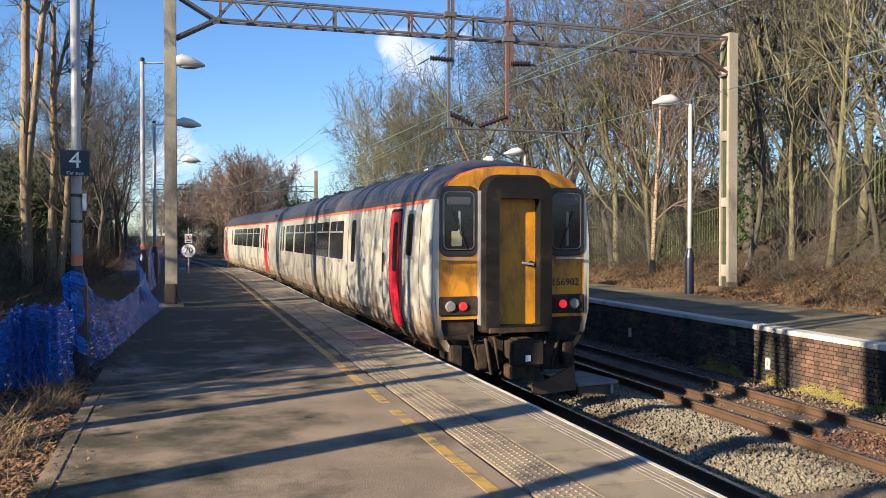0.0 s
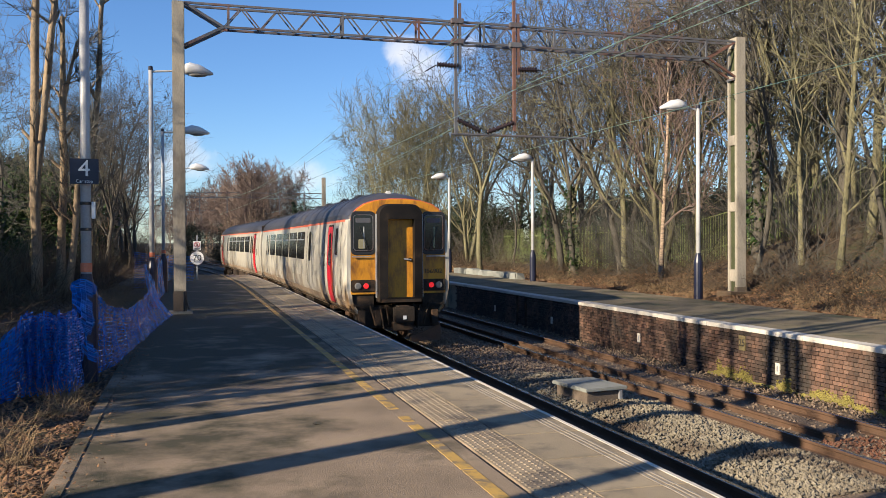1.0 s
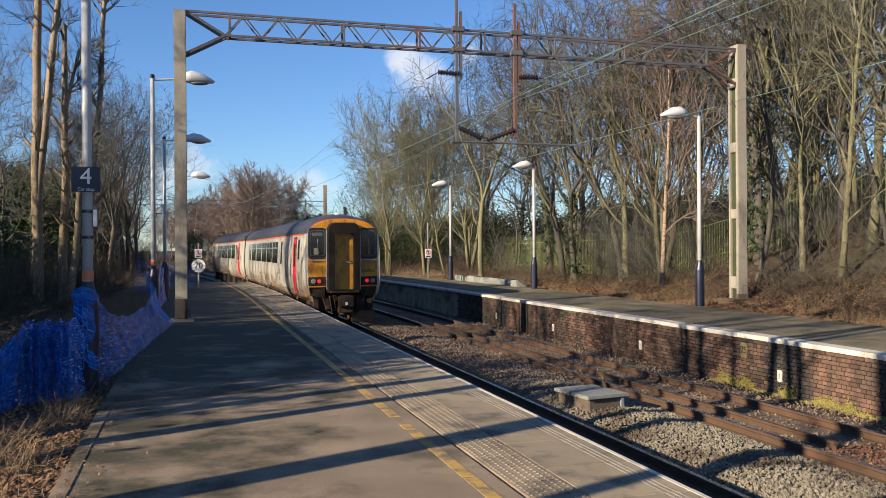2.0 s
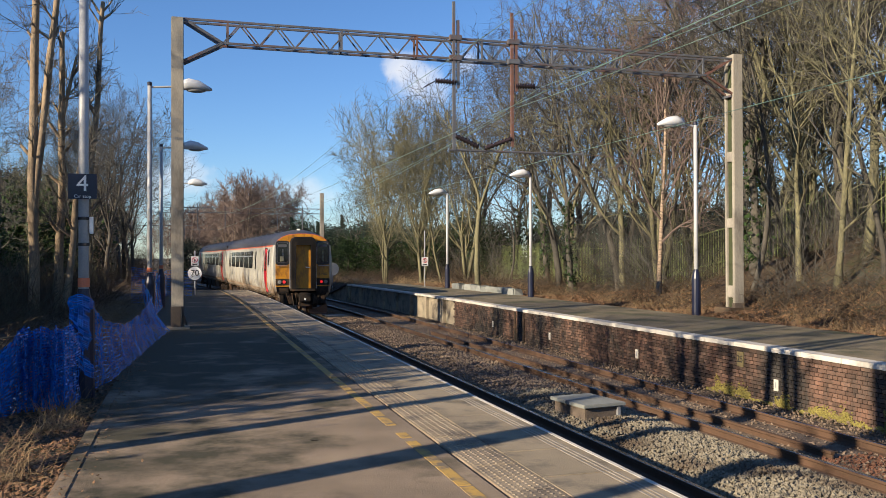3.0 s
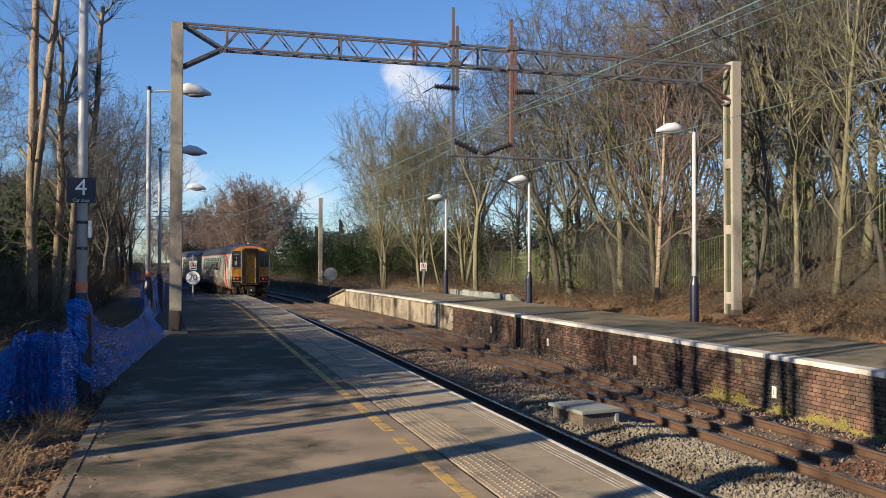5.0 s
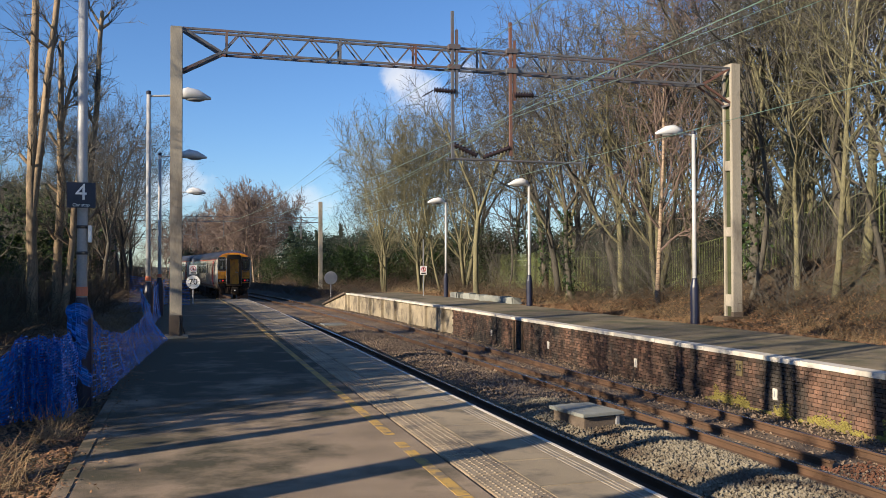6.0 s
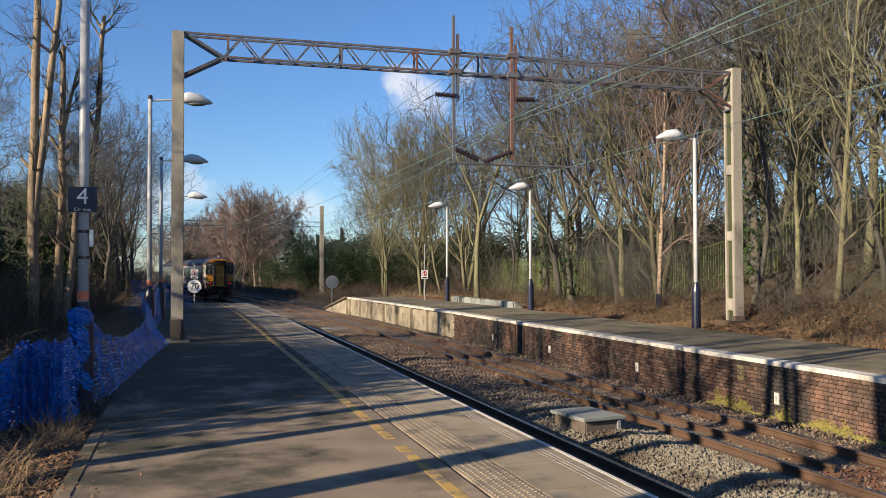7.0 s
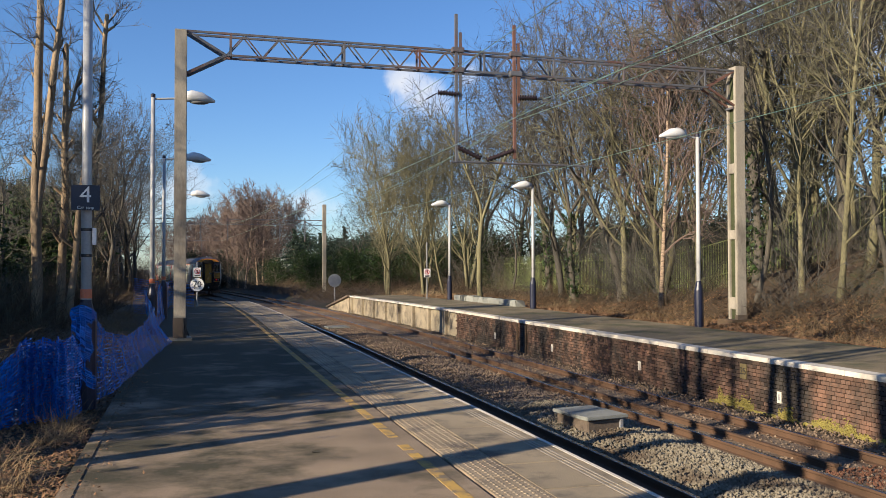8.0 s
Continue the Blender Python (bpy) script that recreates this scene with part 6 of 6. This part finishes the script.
    plant([bush], [(27.5 + 2.5 * (k % 3), 27 + 3.2 * k) for k in range(14)], 25, (1.1, 1.45))
    plant([bush], [(29.5 + 2.0 * (k % 3), 16 + 2.6 * k) for k in range(6)], 29, (0.9, 1.2))
    plant([bush], [(-14.5 - 2 * (k % 2) - drift(70 + 3 * k)[0] * 0.8, 70 + 3.0 * k) for k in range(14)], 30, (1.5, 1.9))
    plant([bush], [(18, 58), (20, 63), (22, 58), (21.5, 68), (24.5, 64), (17, 76), (18.5, 69)], 28, (0.9, 1.25))
    plant([bush], [(-12.5 - 2 * (k % 2) - drift(66 + 3 * k)[0] * 0.8, 66 + 3.0 * k) for k in range(17)], 23, (1.6, 2.1))
    plant([bush], [(-15.5 + 1.5 * math.sin(k * 1.9), 40 + 4.0 * k) for k in range(10)], 22, (0.7, 1.1))
    drop([fir, yew, bush])


woods()


def leaf_quads(rng, v, f, p, size, flat=0.4):
    a = Vector((rng.uniform(-1, 1), rng.uniform(-1, 1), rng.uniform(-flat, flat))).normalized() * size
    b = Vector((-a.y, a.x, rng.uniform(-flat, flat) * size)) * 0.6
    k = len(v)
    v += [tuple(p - a), tuple(p + b), tuple(p + a + Vector((0, 0, size * 0.3))), tuple(p - b)]
    f.append((k, k + 1, k + 2, k + 3))


def litter():
    rng = random.Random(301)
    v, f = [], []
    for i in range(42000):
        x, y = 10.75 + abs(rng.gauss(0, 1.9)), 9 + 46 * rng.random() ** 1.5
        leaf_quads(rng, v, f, Vector((x, y, ground_z(x, y) + 0.03)), rng.uniform(0.03, 0.07))
    for i in range(16000):
        x, y = 10.8 + 4.2 * rng.random() ** 1.3, rng.uniform(27, 56)
        leaf_quads(rng, v, f, Vector((x, y, ground_z(x, y) + 0.04)), rng.uniform(0.05, 0.10))
    tagged(raw("leaf_litter", v, f, M["leaf"]), "brown fallen leaves lying thick on the bank", "leaves", kind="stuff")
    v, f = [], []
    for i in range(17000):
        y = 4.5 + 21 * rng.random() ** 1.7
        x = -4.5 - abs(rng.gauss(0, 1.0))
        leaf_quads(rng, v, f, Vector((x, y, ground_z(x, y) + 0.02)), rng.uniform(0.014, 0.04))
    for i in range(420):
        y = rng.uniform(4.5, 16)
        x = -4.45 + abs(rng.gauss(0, 0.16))
        leaf_quads(rng, v, f, Vector((x, y, 0.01)), rng.uniform(0.010, 0.026))
    tagged(raw("verge_leaves", v, f, M["leaf"]), "dead leaves scattered along the platform verge", "leaves", kind="stuff")
    # brambles on both sides
    v, f = [], []
    for i in range(5200):
        if i % 4:
            x, y = 12.5 + abs(rng.gauss(0, 2.6)), 9 + 47 * rng.random() ** 1.6
        else:
            x, y = -6.6 - abs(rng.gauss(0, 2.5)), rng.uniform(12, 60)
        p = Vector((x, y, ground_z(x, y)))
        a = rng.uniform(0, 6.283)
        pts, rads = shoot(rng, p, Vector((math.cos(a), math.sin(a), 1.3)), rng.uniform(0.4, 1.6), 0.010, 3, 0.16, -0.28, 0.5)
        limb(v, f, pts, rads, 3, True)
    for i in range(2600):
        y = rng.uniform(58, 112)
        x = 8.2 + 9 * rng.random() - drift(y)[0]
        a = rng.uniform(0, 6.283)
        pts, rads = shoot(rng, Vector((x, y, ground_z(x, y))), Vector((math.cos(a), math.sin(a), 1.3)), rng.uniform(0.6, 1.8), 0.016, 3, 0.15, -0.22, 0.5)
        limb(v, f, pts, rads, 3, True)
    tagged(raw("brambles", v, f, M["bramble"]), "tangled brown bramble stems on rough ground", "brambles", kind="stuff")
    # dry grass by the platform edge
    v, f = [], []
    tufts = [(-4.95, 7.9, 0.16, 110), (-5.25, 8.8, 0.22, 100), (-4.8, 9.9, 0.16, 130), (-5.6, 7.4, 0.3, 40), (-4.7, 6.6, 0.2, 25), (-4.85, 10.9, 0.14, 120), (-6.2, 9.5, 0.5, 50), (-5.3, 6.6, 0.3, 30)]
    tufts += [(-5.3 - 0.8 * rng.random(), rng.uniform(18, 40), 0.4, 130) for i in range(16)]
    tufts += [(10.4 + rng.random() * 2.5, rng.uniform(48, 62), 0.5, 110) for i in range(16)]
    tufts += [(11.2 + 3.2 * rng.random(), 11 + 32 * rng.random() ** 1.3, 0.35, 70) for i in range(46)]
    for x0, y0, s, n in tufts:
        for i in range(n):
            x, y = x0 + rng.gauss(0, s), y0 + rng.gauss(0, s)
            if -4.5 < x < 10.2:
                continue
            p = Vector((x, y, ground_z(x, y)))
            a = rng.uniform(0, 6.283)
            pts, rads = shoot(rng, p, Vector((math.cos(a) * 0.6, math.sin(a) * 0.6, 1.0)) + Vector((rng.gauss(0, 0.4), rng.gauss(0, 0.4), 0)), rng.uniform(0.1, 0.5) * (1.3 if y > 17 else 1), 0.0035, 3, 0.25, -0.3 * rng.random(), 0.3)
            limb(v, f, pts, rads, 3)
    tagged(raw("dry_grass", v, f, M["straw"]), "dry straw-coloured grass tufts along the verge", "grass", kind="stuff")


litter()


def bank_stones():
    rng = random.Random(331)
    for i in range(11):
        b = bmesh.new()
        bmesh.ops.create_cube(b, size=1)
        bmesh.ops.bevel(b, geom=b.edges[:], offset=0.1, segments=2, affect='EDGES')
        for q in b.verts:
            q.co *= 1 + 0.3 * noise.noise(q.co * 1.6 + Vector((i * 7, 0, 0)))
        y = 36.5 + i * 0.85 + rng.uniform(-0.2, 0.2)
        o = part("edge_stone", b, M["lid"])
        o.location = (11.0 + rng.uniform(-0.1, 0.15), y, 0.12)
        o.scale = (0.5, 0.8 * rng.uniform(0.7, 1.1), 0.34 * rng.uniform(0.7, 1.1))
        o.rotation_euler = (0, 0, rng.uniform(-0.4, 0.4))
        tagged(o, "rough grey stone block along the platform back", "stone", "edge stones")


bank_stones()


def palisade():
    t = tagged(thing("palisade_fence", 0, 0, 0), "green steel palisade fence behind the trees", "fence")
    pts = [(19.2, 23.0), (18.4, 36.0), (17.6, 54.0), (17.2, 74.0)]
    for (xa, ya), (xb, yb) in zip(pts, pts[1:]):
        n = int(math.hypot(xb - xa, yb - ya) / 0.17)
        za = max(ground_z(xa, ya), ground_z(xb, yb)) * 0.6
        pale = None
        for i in range(n):
            x, y = xa + (xb - xa) * i / n, ya + (yb - ya) * i / n
            z = ground_z(x, y)
            if pale is None:
                b = box(-0.012, 0.012, -0.035, 0.035, 0.0, 2.3)
                for q in b.verts:
                    if q.co.z > 2:
                        q.co.y *= 0.25
                pale = part("pale", b, M["fence"], t)
                pale.location = (x, y, z)
            else:
                o = new("pale", pale.data)
                o.parent, o.location = t, (x, y, z)
        for h in (0.45, 1.85):
            part("fence_rail", bar((xa + 0.03, ya, ground_z(xa, ya) + h), (xb + 0.03, yb, ground_z(xb, yb) + h), 0.05, 0.04), M["fence"], t)


palisade()


def field():
    xs, ys = spread(24, 90, 3), spread(30, 140, 5)
    v = [(x, y, ground_z(x, y) + 0.05) for y in ys for x in xs]
    w = len(xs)
    f = [(j * w + i, j * w + i + 1, (j + 1) * w + i + 1, (j + 1) * w + i) for j in range(len(ys) - 1) for i in range(w - 1)]
    tagged(raw("field", v, f, M["field"], smooth=True), "bright green grass field beyond the trees", "field", kind="structure")


field()


# -- blue plastic barrier netting --
def netting():
    rng = random.Random(401)

    def sheet(parent, name, path, rows, base=0.0):
        """path: (x, y, foot, top) control points; rows of strands between foot and top."""
        v, f = [], []
        L = [0]
        for a, b in zip(path, path[1:]):
            L.append(L[-1] + math.hypot(b[0] - a[0], b[1] - a[1]))
        n = int(L[-1] / 0.07)
        cols = []
        for i in range(n + 1):
            s = L[-1] * i / n
            c = [float(np.interp(s, L, [p[k] for p in path])) for k in range(5)]
            wob = 0.05 * noise.noise((s * 1.4, 0, base)) + 0.02 * noise.noise((s * 5, 1, base))
            col = []
            for j in range(rows + 1):
                u = j / rows
                x = c[0] + wob * math.sin(u * 3) + c[4] * (1 - u) ** 2 + 0.03 * noise.noise((s * 2.2, u * 5, base + 7))
                z = c[2] + (c[3] - c[2]) * u + 0.02 * noise.noise((s * 3, u * 4, base + 3))
                col.append(Vector((x, c[1] + 0.03 * noise.noise((s * 2, u * 6, base + 5)), z)))
            cols.append(col)
        for j in range(rows + 1):
            for i in range(n):
                p, q = cols[i][j], cols[i + 1][j]
                k = len(v)
                h = Vector((rng.uniform(-0.006, 0.006), rng.uniform(-0.004, 0.004), 0.0065))
                v.extend((tuple(p - h), tuple(q - h), tuple(q + h), tuple(p + h)))
                f.append((k, k + 1, k + 2, k + 3))
        for i in range(0, n + 1):
            for j in range(rows):
                p, q = cols[i][j], cols[i][j + 1]
                k = len(v)
                h = Vector((0.002, rng.uniform(0.0015, 0.0045), 0))
                v.extend((tuple(p - h), tuple(p + h), tuple(q + h), tuple(q - h)))
                f.append((k, k + 1, k + 2, k + 3))
        return raw(name, v, f, M["net"], parent)

    t = tagged(thing("barrier_netting"), "blue plastic barrier netting sagging between lamp posts", "netting")
    sheet(t, "mesh_sheet", [(-4.72, 12.0, 0.02, 1.2, 0), (-4.62, 13.2, 0.0, 0.85, 0.1), (-4.5, 15.5, 0.0, 0.62, 0.15), (-4.40, 18.5, 0.0, 0.62, 0.25), (-4.28, 21.5, 0.02, 0.8, 0.4), (-4.50, 23.3, 0.02, 1.0, 0.3), (-4.64, 24.2, 0.02, 1.2, 0.2)], 15)
    sheet(t, "mesh_sheet", [(-4.64, 24.2, 0.0, 1.2, 0.2), (-4.5, 28, -0.05, 0.95, 0.1), (-4.42, 32.1, 0.0, 1.2, 0.1), (-4.7, 36, 0.0, 1.15, 0), (-4.4, 41, 0.0, 1.2, 0), (-3.3, 41.6, 0, 1.1, 0)], 16, 2.0)
    sheet(t, "mesh_sheet", [(-5.6, 35.8, 0.0, 1.4, 0), (-5.0, 36.1, 0.0, 1.3, 0), (-4.4, 36.5, 0.0, 1.2, 0)], 16, 9.0)
    g = tagged(thing("netting_bundle"), "heaped folds of blue plastic netting beside a lamp post", "netting")
    # pleats of the folded roll, then a wing of loose folds falling away from it
    for k in range(3):
        y0 = 11.15 + 0.22 * k
        sheet(g, "mesh_fold", [(-5.40 + 0.56 * n / 13 + 0.02 * k, y0 + (0.14 if n % 2 else -0.10) + 0.05 * rng.random(), -0.06, 0.88 + 0.07 * rng.random() - 0.05 * k, 0.0) for n in range(14)], 26, 11.0 + k * 3)
    for k in range(3):
        sheet(g, "mesh_fold", [(-5.78 + 0.40 * n / 9, 10.05 + 0.14 * n + (0.10 if n % 2 else -0.08) + 0.18 * k, -0.14, 0.30 + 0.065 * n + 0.05 * rng.random(), -0.12) for n in range(10)], 22, 40.0 + k * 3)
    sheet(g, "mesh_fold", [(-5.92, 10.0, -0.15, 0.50, -0.15), (-5.84, 10.12, -0.15, 0.66, -0.18), (-5.78, 10.02, -0.15, 0.60, -0.18), (-5.70, 10.2, -0.15, 0.42, -0.15)], 20, 60)
    sheet(g, "mesh_fold", [(-4.95, 12.0, 0.6, 1.25, 0), (-4.80, 11.88, 0.3, 1.3, 0), (-4.66, 11.95, 0.2, 1.22, 0), (-4.66, 12.15, 0.2, 1.2, 0)], 42, 66)


netting()


# -- small pieces: ballast, bricks, moss --
def pebbles(name, seed, n, where, size, material, label):
    rng = random.Random(seed)
    v, f = [], []
    for i in range(n):
        x, y, z = where(rng)
        s = rng.uniform(*size)
        k = len(v)
        a = rng.uniform(0, 6.283)
        ca_, sa_ = math.cos(a), math.sin(a)
        tz = rng.uniform(-0.5, 0.5)
        for px, py, pz in ((1, 0, 0), (0, 1, 0), (-1, 0, 0), (0, -1, 0), (0.25, 0.2, 0.8), (-0.2, -0.1, -0.8)):
            q = rng.uniform(0.7, 1.25) * s
            px, py, pz = px * q, py * q * 0.8, pz * q + px * tz * s
            v.append((x + px * ca_ - py * sa_, y + px * sa_ + py * ca_, z + pz))
        for t in ((0, 1, 4), (1, 2, 4), (2, 3, 4), (3, 0, 4), (1, 0, 5), (2, 1, 5), (3, 2, 5), (0, 3, 5)):
            f.append(tuple(k + j for j in t))
    tagged(raw(name, v, f, material), label, "ballast", kind="stuff")


def ballast():
    def mid(rng):
        y = 7.5 + 9 * rng.random() ** 1.3
        x = rng.uniform(2.34, 4.30)
        z = float(np.interp(x, [2.3, 2.7, 3.6, 4.1, 4.4], [-1.06, -0.98, -0.96, -1.05, -1.07]))
        return x, y, z + rng.uniform(-0.02, 0.025)

    def bed(rng):
        y = 7.5 + 50 * rng.random() ** 1.8
        x = rng.choice((rng.uniform(4.5, 5.9), rng.uniform(6.1, 7.2), rng.uniform(0.1, 4.3)))
        return x - drift(y)[0], y, -1.075 + rng.uniform(-0.02, 0.03)
    def far_mid(rng):
        y = 16.2 + 30 * rng.random() ** 1.4
        x = rng.uniform(2.32, 4.34)
        z = float(np.interp(x, [2.3, 2.7, 3.6, 4.1, 4.4], [-1.06, -0.98, -0.96, -1.05, -1.07])) + 0.07 * max(0.0, noise.noise((x * 1.2, y * 0.5, 2)))
        return x - drift(y)[0], y, z + rng.uniform(-0.02, 0.03)
    pebbles("ballast_ridge", 505, 11000, far_mid, (0.024, 0.05), M["stone2"], "brown ballast stones in a low ridge between the tracks")
    pebbles("ballast_heap", 501, 15000, mid, (0.019, 0.042), M["stone"], "grey angular ballast stones heaped between the tracks")
    pebbles("track_ballast", 502, 12000, bed, (0.018, 0.038), M["stone2"], "rust-brown ballast stones between the rails")

    def rusty(rng):
        return rng.uniform(4.6, 5.85), rng.uniform(7.4, 9.9), -1.07 + rng.uniform(-0.02, 0.03)
    pebbles("rusty_patch", 504, 2200, rusty, (0.014, 0.034), mat("red_rust_dirt", (0.13, 0.055, 0.03), (0.08, 0.036, 0.022), 0.95, per=0.4, bump=0), "red rust-stained stones between the rails")

    def wall_foot(rng):
        y = 9.5 + 6.5 * rng.random()
        h = abs(rng.gauss(0, 0.12)) * (0.5 + abs(noise.noise((y * 2.2, 0, 4))) * 2.2)
        if noise.noise((y * 1.1, 2, 9)) < -0.05:
            h *= 0.2
        return FAR_EDGE + 0.045 - 0.02 * rng.random(), y, -1.1 + min(h, 0.36)
    pebbles("wall_moss", 503, 6000, wall_foot, (0.012, 0.028), mat("yellow_moss", (0.25, 0.21, 0.05), (0.15, 0.13, 0.038), 0.95, per=0.3, bump=0), "yellow-green moss clinging to the wall foot")


ballast()


def platform_bits():
    rng = random.Random(511)
    v, f = [], []
    pts, rads = shoot(rng, Vector((-2.35, 8.2, 0.012)), Vector((1, 0.35, 0.02)), 0.26, 0.008, 4, 0.25, 0.0, 0.4)
    limb(v, f, pts, rads, 5)
    tagged(raw("fallen_twig", v, f, M["bark"]), "small broken twig lying on the asphalt", "twig")
    v, f = [], []
    ends = [Vector((-7.4, 10.2, 0.72)), Vector((-5.3, 11.2, 0.86))]
    limb(v, f, [ends[0].lerp(ends[1], k / 8) - Vector((0, 0, 0.16 * (k / 8) * (1 - k / 8))) for k in range(9)], [0.006] * 9, 5)
    tagged(raw("cord", v, f, M["straw"]), "thin pale cord tied to the netting", "cord")
    w = tagged(thing("wall_pipe", FAR_EDGE + 0.02, 26.4, -1.12), "rusty drain pipes down the brick wall", "pipe")
    for dy in (0.0, 0.75):
        part("pipe", rod((0, dy, 0), (0, dy, 1.0), 0.045, 0.045, 8), M["tdark"], w)


platform_bits()


def bricks():
    """Stretcher and header courses proud of the mortar; those the camera passes nearest are single bricks."""
    rng = random.Random(521)
    me = []
    for length in (0.215, 0.1025):
        b = box(0, 0.06, 0.0, length, 0.0, 0.065, 0.004)
        o = part("brick", b, M["brick"])
        me.append(o.data)
        bpy.data.objects.remove(o)
    v, f, single = [], [], 0
    cube = ((0, 0, 0), (0, 1, 0), (0, 1, 1), (0, 0, 1), (1, 0, 0), (1, 1, 0), (1, 1, 1), (1, 0, 1))
    x = FAR_EDGE + 0.042
    for row in range(14):
        z = -0.095 - 0.065 - row * 0.0765
        headers = row % 2 == 1
        step = 0.1135 if headers else 0.226
        y = 8.0 + (0.056 if row % 2 else 0.113 * (row // 2 % 2))
        while y < 34.0:
            dx = rng.uniform(-0.005, 0.004) - drift(y)[0]
            if 11.0 < y < 14.0 and single < 300:
                o = new("brick", me[1 if headers else 0])
                o.parent = FAR_P
                o.location = (x + dx, y, z)
                single += 1
            else:
                k = len(v)
                ln = 0.1025 if headers else 0.215
                for c in cube:
                    v.append((x + dx + 0.06 * c[0], y + ln * c[1], z + 0.065 * c[2]))
                for t in ((0, 3, 2, 1), (3, 7, 6, 2), (0, 1, 5, 4), (0, 4, 7, 3), (1, 2, 6, 5)):
                    f.append(tuple(k + j for j in t))
            y += step
    tagged(raw("brickwork", v, f, M["brick"], FAR_P, "weathered dark red brickwork"), kind="stuff")


bricks()


motions()
